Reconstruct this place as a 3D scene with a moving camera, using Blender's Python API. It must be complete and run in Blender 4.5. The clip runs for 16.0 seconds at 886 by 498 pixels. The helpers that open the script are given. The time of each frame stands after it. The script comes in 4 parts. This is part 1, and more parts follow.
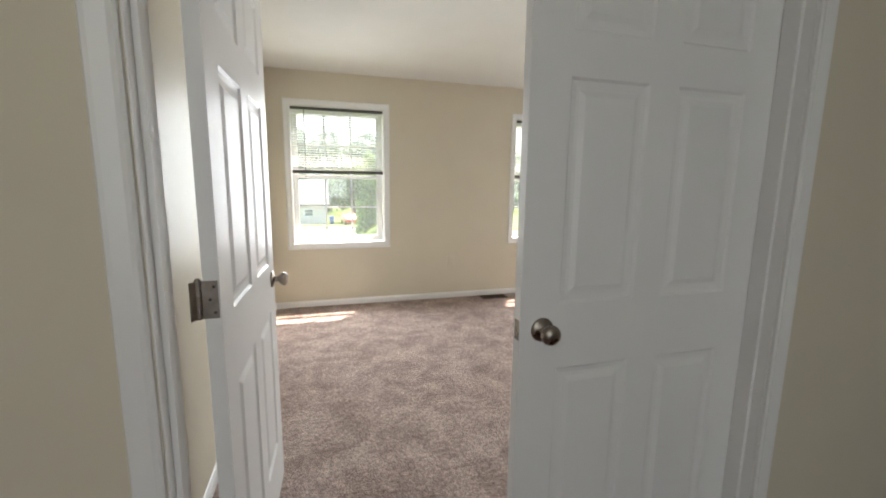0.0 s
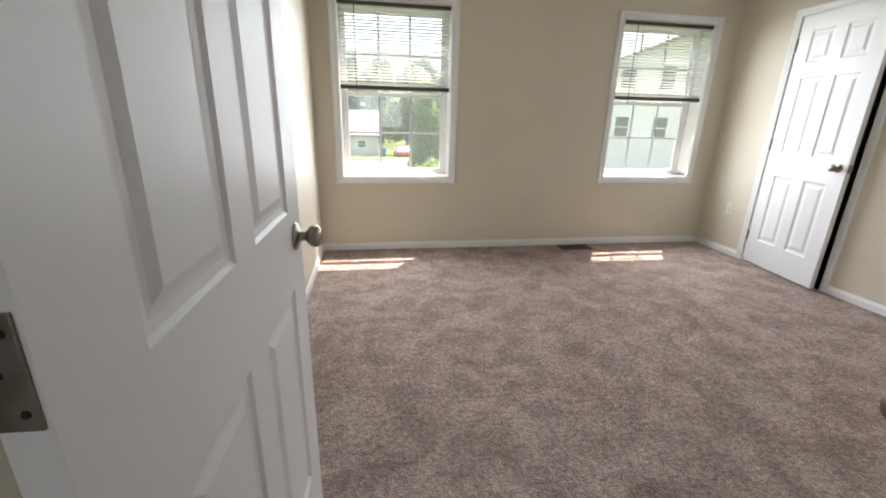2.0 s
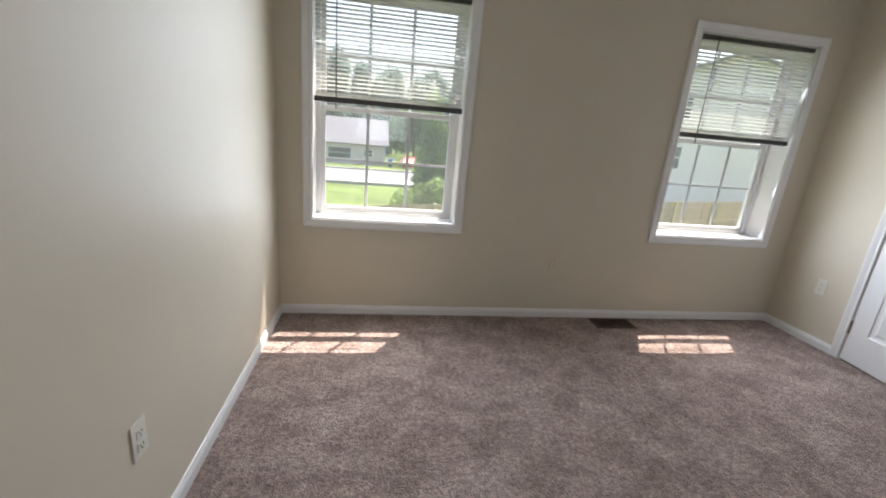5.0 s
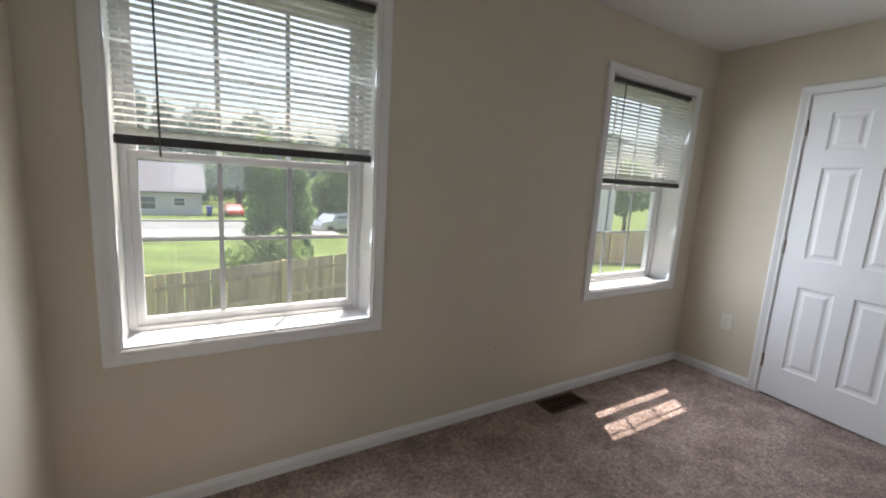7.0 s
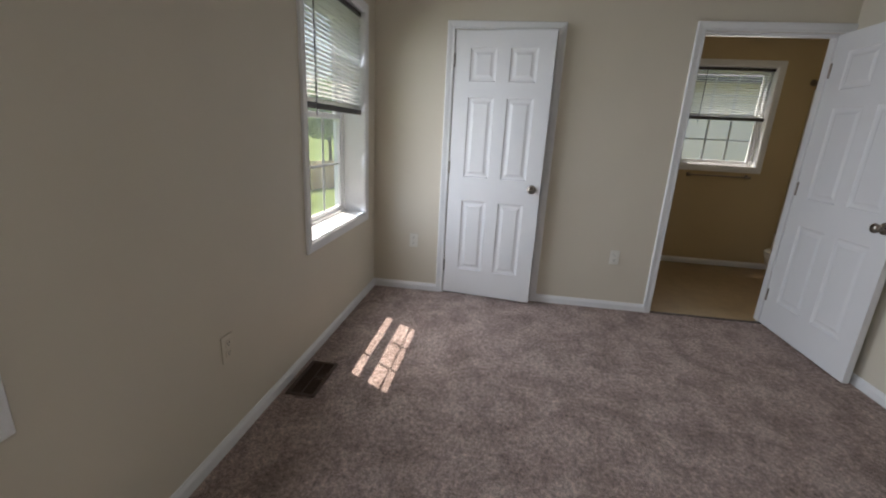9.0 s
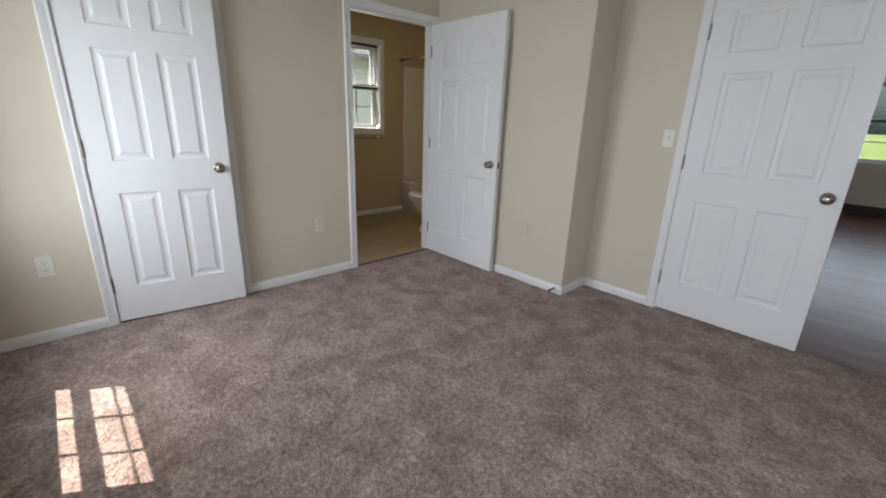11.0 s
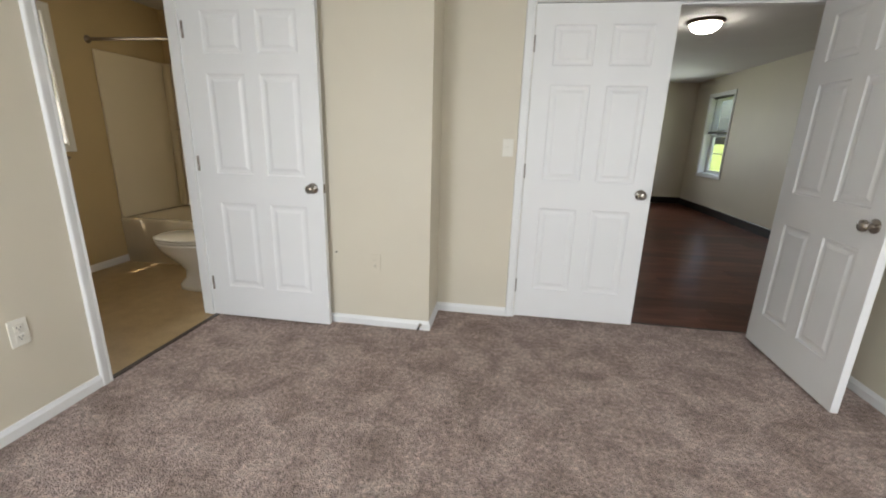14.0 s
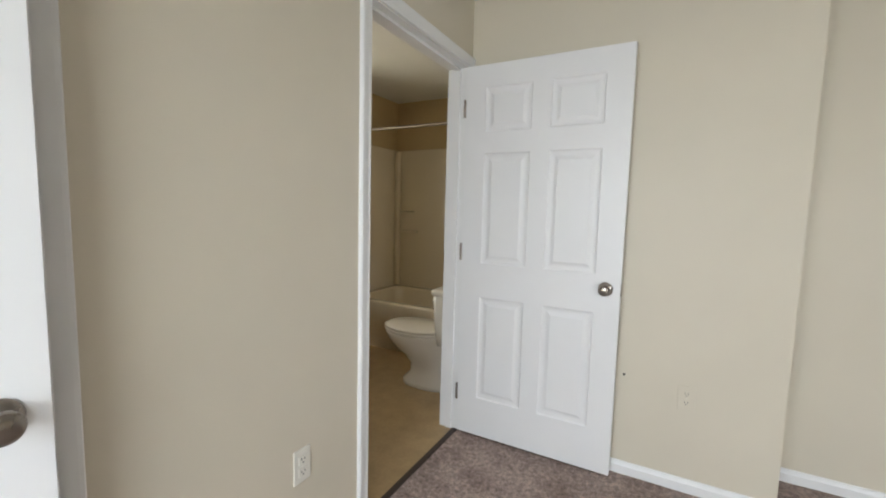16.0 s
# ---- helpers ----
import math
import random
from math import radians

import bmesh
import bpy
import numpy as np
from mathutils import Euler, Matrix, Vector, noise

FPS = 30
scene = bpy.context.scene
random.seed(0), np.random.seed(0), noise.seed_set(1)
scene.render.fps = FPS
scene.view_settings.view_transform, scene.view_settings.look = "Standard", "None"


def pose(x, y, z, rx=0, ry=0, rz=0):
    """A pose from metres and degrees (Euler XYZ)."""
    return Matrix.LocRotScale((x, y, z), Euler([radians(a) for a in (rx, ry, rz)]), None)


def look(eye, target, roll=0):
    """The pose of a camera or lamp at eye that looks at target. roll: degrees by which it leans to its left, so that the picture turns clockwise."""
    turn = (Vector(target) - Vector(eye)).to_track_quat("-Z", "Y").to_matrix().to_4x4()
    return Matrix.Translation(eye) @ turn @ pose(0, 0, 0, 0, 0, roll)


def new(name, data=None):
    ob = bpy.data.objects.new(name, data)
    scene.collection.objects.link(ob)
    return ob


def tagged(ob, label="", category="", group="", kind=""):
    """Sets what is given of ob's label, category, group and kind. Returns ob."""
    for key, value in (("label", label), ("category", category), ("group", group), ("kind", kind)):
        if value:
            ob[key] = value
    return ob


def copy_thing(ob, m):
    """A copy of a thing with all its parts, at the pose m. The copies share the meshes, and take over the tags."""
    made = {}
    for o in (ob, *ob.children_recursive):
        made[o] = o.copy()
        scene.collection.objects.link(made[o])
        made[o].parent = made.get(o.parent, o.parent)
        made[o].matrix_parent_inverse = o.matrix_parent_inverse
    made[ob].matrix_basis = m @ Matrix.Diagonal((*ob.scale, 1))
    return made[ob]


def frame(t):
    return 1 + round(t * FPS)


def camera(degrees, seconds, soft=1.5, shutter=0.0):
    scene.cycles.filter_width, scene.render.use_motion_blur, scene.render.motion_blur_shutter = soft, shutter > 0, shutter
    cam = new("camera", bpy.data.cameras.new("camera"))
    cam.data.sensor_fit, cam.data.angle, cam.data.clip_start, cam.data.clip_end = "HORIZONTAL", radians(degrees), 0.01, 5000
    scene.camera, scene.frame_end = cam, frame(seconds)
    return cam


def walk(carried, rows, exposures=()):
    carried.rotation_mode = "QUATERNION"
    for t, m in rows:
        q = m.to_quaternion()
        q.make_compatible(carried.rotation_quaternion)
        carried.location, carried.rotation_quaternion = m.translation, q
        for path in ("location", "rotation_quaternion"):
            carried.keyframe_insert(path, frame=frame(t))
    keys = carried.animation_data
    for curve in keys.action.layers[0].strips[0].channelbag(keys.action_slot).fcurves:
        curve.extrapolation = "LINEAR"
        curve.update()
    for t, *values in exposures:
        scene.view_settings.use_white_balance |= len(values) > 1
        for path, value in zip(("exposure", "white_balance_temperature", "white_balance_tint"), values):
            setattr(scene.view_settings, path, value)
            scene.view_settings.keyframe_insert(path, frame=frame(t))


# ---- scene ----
cam = camera(93.9, 16.0, 2.0)
PATH = [
    (0, (0.417, 0.543, 1.306), (0.978, 2.438, 0.998), 0.7),
    (0.5, (0.465, 0.679, 1.314), (0.914, 2.598, 0.975), 1.7),
    (1, (0.449, 0.842, 1.274), (0.818, 2.769, 0.884), 2.7),
    (1.5, (0.397, 1.087, 1.226), (0.756, 2.997, 0.751), 1.4),
    (2, (0.412, 1.291, 1.208), (0.731, 3.168, 0.595), 1.5),
    (2.5, (0.455, 1.497, 1.208), (0.745, 3.341, 0.491), 2.6),
    (3, (0.477, 1.682, 1.162), (0.871, 3.472, 0.362), 4.5),
    (3.5, (0.482, 1.888, 1.156), (0.84, 3.679, 0.34), 4.0),
    (4, (0.549, 2.061, 1.18), (0.861, 3.865, 0.375), 3.7),
    (4.5, (0.591, 2.169, 1.273), (0.877, 4.028, 0.594), 4.8),
    (7, (0.384, 3.261, 1.338), (1.407, 4.95, 1.018), 3.4),
    (7.5, (0.397, 3.507, 1.303), (1.747, 4.935, 0.929), 3.1),
    (8, (0.443, 3.654, 1.332), (1.993, 4.861, 0.96), 3.5),
    (8.5, (0.48, 3.829, 1.315), (2.275, 4.576, 0.847), 3.2),
    (11, (0.781, 4.577, 1.268), (2.166, 3.266, 0.665), 2.0),
    (11.5, (0.916, 4.59, 1.245), (1.895, 2.959, 0.627), 3.5),
    (12, (1.055, 4.579, 1.273), (1.649, 2.757, 0.7), 3.2),
    (12.5, (1.206, 4.568, 1.247), (1.436, 2.651, 0.722), 3.4),
    (13, (1.438, 4.563, 1.234), (1.434, 2.631, 0.717), 2.3),
    (13.5, (1.616, 4.494, 1.229), (1.596, 2.558, 0.726), 2.4),
    (14, (1.839, 4.368, 1.255), (2.122, 2.459, 0.727), 1.6),
    (14.5, (1.996, 4.292, 1.278), (2.591, 2.446, 0.79), 2.6),
    (15, (2.332, 4.235, 1.27), (3.13, 2.426, 0.974), 1.4),
    (15.5, (2.578, 4.114, 1.295), (3.48, 2.344, 1.062), 1.1),
    (16, (2.778, 4.02, 1.271), (3.724, 2.268, 1.083), 1.5),
]
walk(cam, [(t, look(eye, target, roll)) for t, eye, target, roll in PATH], [
    (0.0, 2.5, 6370, 9), (2.5, 1.9, 6250, 11), (4.5, 1.55, 6080, 12), (7.0, 1.12, 6020, 13), (8.5, 1.06, 6020, 13),
    (11.0, 1.5, 6040, 11), (12.5, 2.02, 6380, 9), (14.0, 2.05, 6400, 9), (16.0, 2.0, 6250, 9)])

# ---- world, sun, exposure ----
SUN_EL, SUN_AZ = radians(64.5), radians(30.7)      # height, and turn from +y towards +x
world = bpy.data.worlds.new("sky")
scene.world = world
world.use_nodes = True
wn = world.node_tree.nodes
sky = wn.new("ShaderNodeTexSky")
sky.sky_type = "NISHITA"
sky.sun_disc = False
sky.sun_elevation = SUN_EL
sky.sun_rotation = SUN_AZ
sky.air_density, sky.dust_density, sky.ozone_density = 1.0, 7.0, 1.0
wn["Background"].inputs["Strength"].default_value = 0.15
world.node_tree.links.new(sky.outputs["Color"], wn["Background"].inputs["Color"])

sun_data = bpy.data.lights.new("sun", "SUN")
sun_data.energy, sun_data.angle, sun_data.color = 4.6, radians(0.4), (1.0, 0.86, 0.70)
sun = new("sun", sun_data)
sun_dir = Vector((math.sin(SUN_AZ) * math.cos(SUN_EL), math.cos(SUN_AZ) * math.cos(SUN_EL), math.sin(SUN_EL)))
sun.matrix_world = look(sun_dir * 60, (0, 0, 0))


def window_light(m, w, h, watts, colour=(0.945, 0.975, 1.0)):
    """The sky's light in a window's opening, shining into the room."""
    d = bpy.data.lights.new("window_light", "AREA")
    d.shape, d.size, d.size_y, d.energy, d.color = "RECTANGLE", w, h, watts, colour
    d.spread = radians(135)
    ob = new("window_light", d)
    ob.matrix_world = m


def sky_strips(m, w, h, watts, colour, count=4, tilt=20.0):
    """The same in level strips that shine inwards and down, as the sky above the roofs does."""
    for i in range(count):
        window_light(m @ pose(w / 2, -0.025, h * (i + 0.5) / count, tilt - 90, 0, 0), w - 0.02, h / count - 0.01, watts / count, colour)


# ---- materials ----
def mat(name, base, rough=0.5, metal=0.0, vary=0.06, scale=6.0, bump=0.0, bscale=200.0, bdist=0.002,
        spec=0.5, fine=0.0, rvary=0.0, coat=0.0):
    """A surface with slow variation in colour, fine grain and relief."""
    m = bpy.data.materials.new(name)
    m.use_nodes = True
    nt = m.node_tree
    n, link = nt.nodes, nt.links.new
    p = n["Principled BSDF"]
    p.inputs["Roughness"].default_value = rough
    p.inputs["Metallic"].default_value = metal
    p.inputs["Specular IOR Level"].default_value = spec
    p.inputs["Coat Weight"].default_value = coat
    co = n.new("ShaderNodeTexCoord")
    big = n.new("ShaderNodeTexNoise")
    big.inputs["Scale"].default_value, big.inputs["Detail"].default_value = scale, 5
    link(co.outputs["Object"], big.inputs["Vector"])
    small = n.new("ShaderNodeTexNoise")
    small.inputs["Scale"].default_value, small.inputs["Detail"].default_value = bscale, 3
    link(co.outputs["Object"], small.inputs["Vector"])
    r1 = n.new("ShaderNodeMapRange")
    r1.inputs["From Min"].default_value, r1.inputs["From Max"].default_value = 0.3, 0.7
    r1.inputs["To Min"].default_value, r1.inputs["To Max"].default_value = 1 - vary, 1 + vary
    link(big.outputs["Fac"], r1.inputs["Value"])
    r2 = n.new("ShaderNodeMapRange")
    r2.inputs["From Min"].default_value, r2.inputs["From Max"].default_value = 0.3, 0.7
    r2.inputs["To Min"].default_value, r2.inputs["To Max"].default_value = 1 - fine, 1 + fine
    link(small.outputs["Fac"], r2.inputs["Value"])
    mul = n.new("ShaderNodeMath")
    mul.operation = "MULTIPLY"
    link(r1.outputs["Result"], mul.inputs[0])
    link(r2.outputs["Result"], mul.inputs[1])
    vm = n.new("ShaderNodeVectorMath")
    vm.operation = "SCALE"
    vm.inputs[0].default_value = base
    link(mul.outputs[0], vm.inputs["Scale"])
    link(vm.outputs[0], p.inputs["Base Color"])
    if rvary:
        r3 = n.new("ShaderNodeMapRange")
        r3.inputs["From Min"].default_value, r3.inputs["From Max"].default_value = 0.3, 0.7
        r3.inputs["To Min"].default_value, r3.inputs["To Max"].default_value = rough - rvary, rough + rvary
        link(big.outputs["Fac"], r3.inputs["Value"])
        link(r3.outputs["Result"], p.inputs["Roughness"])
    if bump:
        b = n.new("ShaderNodeBump")
        b.inputs["Strength"].default_value, b.inputs["Distance"].default_value = bump, bdist
        link(small.outputs["Fac"], b.inputs["Height"])
        link(b.outputs["Normal"], p.inputs["Normal"])
    return m


def carpet_mat():
    """Cut-pile carpet: tuft relief, salt-and-pepper fibre colour, and nap brushed in patches."""
    m = bpy.data.materials.new("carpet")
    m.use_nodes = True
    nt = m.node_tree
    n, link = nt.nodes, nt.links.new
    p = n["Principled BSDF"]
    p.inputs["Roughness"].default_value = 1.0
    p.inputs["Specular IOR Level"].default_value = 0.05
    p.inputs["Sheen Weight"].default_value = 0.25
    p.inputs["Sheen Roughness"].default_value = 0.6
    p.inputs["Sheen Tint"].default_value = (0.9, 0.78, 0.7, 1)
    co = n.new("ShaderNodeTexCoord")
    warp = n.new("ShaderNodeTexNoise")
    warp.inputs["Scale"].default_value, warp.inputs["Detail"].default_value = 3.0, 2
    link(co.outputs["Object"], warp.inputs["Vector"])
    add = n.new("ShaderNodeVectorMath")
    add.operation = "MULTIPLY_ADD"
    add.inputs[1].default_value = (0.32, 0.32, 0.0)
    link(warp.outputs["Color"], add.inputs[0])
    link(co.outputs["Object"], add.inputs[2])
    nap = n.new("ShaderNodeTexNoise")
    nap.inputs["Scale"].default_value, nap.inputs["Detail"].default_value, nap.inputs["Roughness"].default_value = 5.0, 10, 0.74
    link(add.outputs[0], nap.inputs["Vector"])
    tuft = n.new("ShaderNodeTexVoronoi")
    tuft.inputs["Scale"].default_value = 150
    link(co.outputs["Object"], tuft.inputs["Vector"])
    clump = n.new("ShaderNodeTexNoise")
    clump.inputs["Scale"].default_value, clump.inputs["Detail"].default_value, clump.inputs["Roughness"].default_value = 46, 7, 0.68
    link(co.outputs["Object"], clump.inputs["Vector"])
    rnap = n.new("ShaderNodeValToRGB")
    e = rnap.color_ramp.elements
    e[0].position, e[0].color = 0.38, (0.315, 0.234, 0.203, 1)
    e[1].position, e[1].color = 0.62, (0.60, 0.483, 0.43, 1)
    for at, c in ((0.47, (0.41, 0.311, 0.276, 1)), (0.51, (0.472, 0.362, 0.324, 1))):
        e.new(at).color = c
    link(nap.outputs["Fac"], rnap.inputs["Fac"])
    rc = n.new("ShaderNodeMapRange")
    rc.inputs["From Min"].default_value, rc.inputs["From Max"].default_value = 0.3, 0.7
    rc.inputs["To Min"].default_value, rc.inputs["To Max"].default_value = 0.42, 1.58
    link(clump.outputs["Fac"], rc.inputs["Value"])
    rt = n.new("ShaderNodeMapRange")
    rt.inputs["From Min"].default_value, rt.inputs["From Max"].default_value = 0.0, 0.7
    rt.inputs["To Min"].default_value, rt.inputs["To Max"].default_value = 1.35, 0.8
    link(tuft.outputs["Distance"], rt.inputs["Value"])
    k = n.new("ShaderNodeMath")
    k.operation = "MULTIPLY"
    link(rc.outputs["Result"], k.inputs[0])
    link(rt.outputs["Result"], k.inputs[1])
    vm = n.new("ShaderNodeVectorMath")
    vm.operation = "SCALE"
    link(rnap.outputs["Color"], vm.inputs[0])
    link(k.outputs[0], vm.inputs["Scale"])
    link(vm.outputs[0], p.inputs["Base Color"])
    hs = n.new("ShaderNodeMath")
    hs.operation = "MULTIPLY_ADD"
    hs.inputs[1].default_value = -0.6
    link(tuft.outputs["Distance"], hs.inputs[0])
    link(clump.outputs["Fac"], hs.inputs[2])
    b = n.new("ShaderNodeBump")
    b.inputs["Strength"].default_value, b.inputs["Distance"].default_value = 1.0, 0.02
    link(hs.outputs[0], b.inputs["Height"])
    link(b.outputs["Normal"], p.inputs["Normal"])
    return m


def grain_mat(name, dark, light, rough, axis_scale, spec=0.5, piece=0.15):
    """Wood with long grain along one axis; pieces differ a little from one another."""
    m = bpy.data.materials.new(name)
    m.use_nodes = True
    nt = m.node_tree
    n, link = nt.nodes, nt.links.new
    p = n["Principled BSDF"]
    p.inputs["Roughness"].default_value = rough
    p.inputs["Specular IOR Level"].default_value = spec
    co = n.new("ShaderNodeTexCoord")
    info = n.new("ShaderNodeObjectInfo")
    mp = n.new("ShaderNodeMapping")
    mp.inputs["Scale"].default_value = axis_scale
    link(co.outputs["Object"], mp.inputs["Vector"])
    link(info.outputs["Random"], mp.inputs["Location"])
    tx = n.new("ShaderNodeTexNoise")
    tx.inputs["Scale"].default_value, tx.inputs["Detail"].default_value = 1.0, 8
    link(mp.outputs[0], tx.inputs["Vector"])
    ramp = n.new("ShaderNodeValToRGB")
    e = ramp.color_ramp.elements
    e[0].position, e[0].color = 0.3, (*dark, 1)
    e[1].position, e[1].color = 0.7, (*light, 1)
    link(tx.outputs["Fac"], ramp.inputs["Fac"])
    r = n.new("ShaderNodeMapRange")
    r.inputs["To Min"].default_value, r.inputs["To Max"].default_value = 1 - piece, 1 + piece
    link(info.outputs["Random"], r.inputs["Value"])
    vm = n.new("ShaderNodeVectorMath")
    vm.operation = "SCALE"
    link(ramp.outputs["Color"], vm.inputs[0])
    link(r.outputs["Result"], vm.inputs["Scale"])
    link(vm.outputs[0], p.inputs["Base Color"])
    b = n.new("ShaderNodeBump")
    b.inputs["Strength"].default_value, b.inputs["Distance"].default_value = 0.15, 0.002
    link(tx.outputs["Fac"], b.inputs["Height"])
    link(b.outputs["Normal"], p.inputs["Normal"])
    return m


def glass_mat(name):
    m = bpy.data.materials.new(name)
    m.use_nodes = True
    n, link = m.node_tree.nodes, m.node_tree.links.new
    n.remove(n["Principled BSDF"])
    tr = n.new("ShaderNodeBsdfTransparent")
    tr.inputs["Color"].default_value = (0.93, 0.96, 0.95, 1)
    gl = n.new("ShaderNodeBsdfGlossy")
    gl.inputs["Roughness"].default_value = 0.02
    fr = n.new("ShaderNodeLayerWeight")
    fr.inputs["Blend"].default_value = 0.5
    pw = n.new("ShaderNodeMath")
    pw.operation = "POWER"
    pw.inputs[1].default_value = 5.0
    link(fr.outputs["Facing"], pw.inputs[0])
    sc = n.new("ShaderNodeMath")
    sc.operation = "MULTIPLY_ADD"
    sc.inputs[1].default_value, sc.inputs[2].default_value = 0.9, 0.035
    link(pw.outputs[0], sc.inputs[0])
    mx = n.new("ShaderNodeMixShader")
    link(sc.outputs[0], mx.inputs[0])
    link(tr.outputs[0], mx.inputs[1])
    link(gl.outputs[0], mx.inputs[2])
    link(mx.outputs[0], n["Material Output"].inputs["Surface"])
    return m


def glow_mat(name, colour, strength):
    m = bpy.data.materials.new(name)
    m.use_nodes = True
    p = m.node_tree.nodes["Principled BSDF"]
    p.inputs["Base Color"].default_value = (0.9, 0.9, 0.88, 1)
    p.inputs["Emission Color"].default_value = (*colour, 1)
    p.inputs["Emission Strength"].default_value = strength
    return m


def siding_mat(name, base, pitch):
    """Lapped boards: a saw-tooth relief up the wall."""
    m = mat(name, base, 0.6, vary=0.05, scale=0.8)
    n, link = m.node_tree.nodes, m.node_tree.links.new
    co = n.new("ShaderNodeTexCoord")
    sp = n.new("ShaderNodeSeparateXYZ")
    link(co.outputs["Object"], sp.inputs[0])
    dv = n.new("ShaderNodeMath")
    dv.operation = "DIVIDE"
    dv.inputs[1].default_value = pitch
    link(sp.outputs["Z"], dv.inputs[0])
    fr = n.new("ShaderNodeMath")
    fr.operation = "FRACT"
    link(dv.outputs[0], fr.inputs[0])
    b = n.new("ShaderNodeBump")
    b.invert = True
    b.inputs["Strength"].default_value, b.inputs["Distance"].default_value = 1.0, 0.03
    link(fr.outputs[0], b.inputs["Height"])
    link(b.outputs["Normal"], n["Principled BSDF"].inputs["Normal"])
    return m


M_WALL = mat("cream_wall_paint", (0.655, 0.60, 0.492), 0.48, vary=0.018, scale=2.5, bump=0.12, bscale=260, bdist=0.0012, spec=0.35)
M_TAN = mat("tan_wall_paint", (0.56, 0.44, 0.255), 0.6, vary=0.02, scale=2.5, bump=0.12, bscale=260, bdist=0.0012, spec=0.35)
M_CEIL = mat("ceiling_paint", (0.72, 0.71, 0.69), 0.9, vary=0.02, scale=3, bump=0.5, bscale=120, bdist=0.003, spec=0.2)
M_WHITE = mat("white_trim_paint", (0.80, 0.80, 0.80), 0.38, vary=0.02, scale=5, bump=0.05, bscale=90, bdist=0.001)
M_DOOR = mat("white_door_paint", (0.80, 0.80, 0.805), 0.42, vary=0.015, scale=3, bump=0.12, bscale=160, bdist=0.0008)
M_VINYL = mat("white_vinyl", (0.80, 0.81, 0.82), 0.35, vary=0.015, scale=4)
# white grilles, their backlit shade put into a greyer base colour
M_GRILLE_SHADED = mat("white_grille_shaded", (0.56, 0.58, 0.60), 0.4, vary=0.02, scale=4)
M_SLAT = mat("white_slat", (0.78, 0.78, 0.76), 0.5, vary=0.02, scale=8)
_n, _l = M_SLAT.node_tree.nodes, M_SLAT.node_tree.links.new
_t, _x = _n.new("ShaderNodeBsdfTranslucent"), _n.new("ShaderNodeMixShader")
_t.inputs["Color"].default_value = (0.85, 0.85, 0.83, 1)
_x.inputs[0].default_value = 0.6
_l(_n["Principled BSDF"].outputs[0], _x.inputs[1])
_l(_t.outputs[0], _x.inputs[2])
_l(_x.outputs[0], _n["Material Output"].inputs["Surface"])
M_RAIL = mat("grey_brown_rail", (0.05, 0.046, 0.045), 0.5, vary=0.08, scale=20)
M_NICKEL = mat("worn_nickel", (0.31, 0.275, 0.24), 0.3, 1.0, vary=0.15, scale=30, rvary=0.08)
M_HINGE = mat("aged_hinge_metal", (0.30, 0.26, 0.23), 0.42, 1.0, vary=0.2, scale=45, rvary=0.1)
M_CHROME = mat("chrome", (0.75, 0.75, 0.75), 0.15, 1.0, vary=0.03)
M_DARK = mat("dark_slot", (0.02, 0.018, 0.016), 0.8, vary=0.1)
M_PLATE = mat("white_plastic_plate", (0.76, 0.735, 0.66), 0.35, vary=0.01)
M_BRONZE = mat("brown_metal", (0.085, 0.055, 0.04), 0.5, 0.3, vary=0.15, scale=40)
M_CARPET = carpet_mat()
M_LAM = grain_mat("dark_laminate", (0.052, 0.018, 0.011), (0.145, 0.053, 0.033), 0.28, (2.2, 26, 26), spec=0.08, piece=0.3)
M_BLACK = mat("black_baseboard", (0.018, 0.014, 0.013), 0.4, vary=0.1)
M_VINYLFLOOR = mat("tan_sheet_vinyl", (0.40, 0.285, 0.15), 0.35, vary=0.10, scale=9, fine=0.06, bscale=70, bump=0.05)
M_PORC = mat("white_porcelain", (0.80, 0.77, 0.69), 0.12, vary=0.01, coat=0.4)
M_ACRYL = mat("glossy_tub_acrylic", (0.78, 0.70, 0.55), 0.16, vary=0.015, scale=2, coat=0.3)
M_GLASS = glass_mat("window_glass")
# faintly translucent veil that pales the view outdoors as glare would
M_VEIL = bpy.data.materials.new("glare_veil")
M_VEIL.use_nodes = True
_n, _l = M_VEIL.node_tree.nodes, M_VEIL.node_tree.links.new
_n.remove(_n["Principled BSDF"])
_a, _t, _x = _n.new("ShaderNodeBsdfTransparent"), _n.new("ShaderNodeBsdfTranslucent"), _n.new("ShaderNodeMixShader")
_t.inputs["Color"].default_value = (0.62, 0.66, 0.68, 1)
_x.inputs[0].default_value = 0.045
_l(_a.outputs[0], _x.inputs[1])
_l(_t.outputs[0], _x.inputs[2])
_l(_x.outputs[0], _n["Material Output"].inputs["Surface"])
M_GLOW = glow_mat("lit_frosted_glass", (1.0, 0.93, 0.82), 9.0)
M_STRIP = mat("dark_threshold", (0.035, 0.022, 0.018), 0.5, vary=0.1)

# ---- geometry helpers ----
def mesh_ob(name, bm, material, smooth=False):
    me = bpy.data.meshes.new(name)
    bmesh.ops.recalc_face_normals(bm, faces=bm.faces)
    bm.to_mesh(me)
    bm.free()
    for mt in (material if isinstance(material, (list, tuple)) else [material]):
        me.materials.append(mt)
    if smooth:
        for f in me.polygons:
            f.use_smooth = True
    return new(name, me)


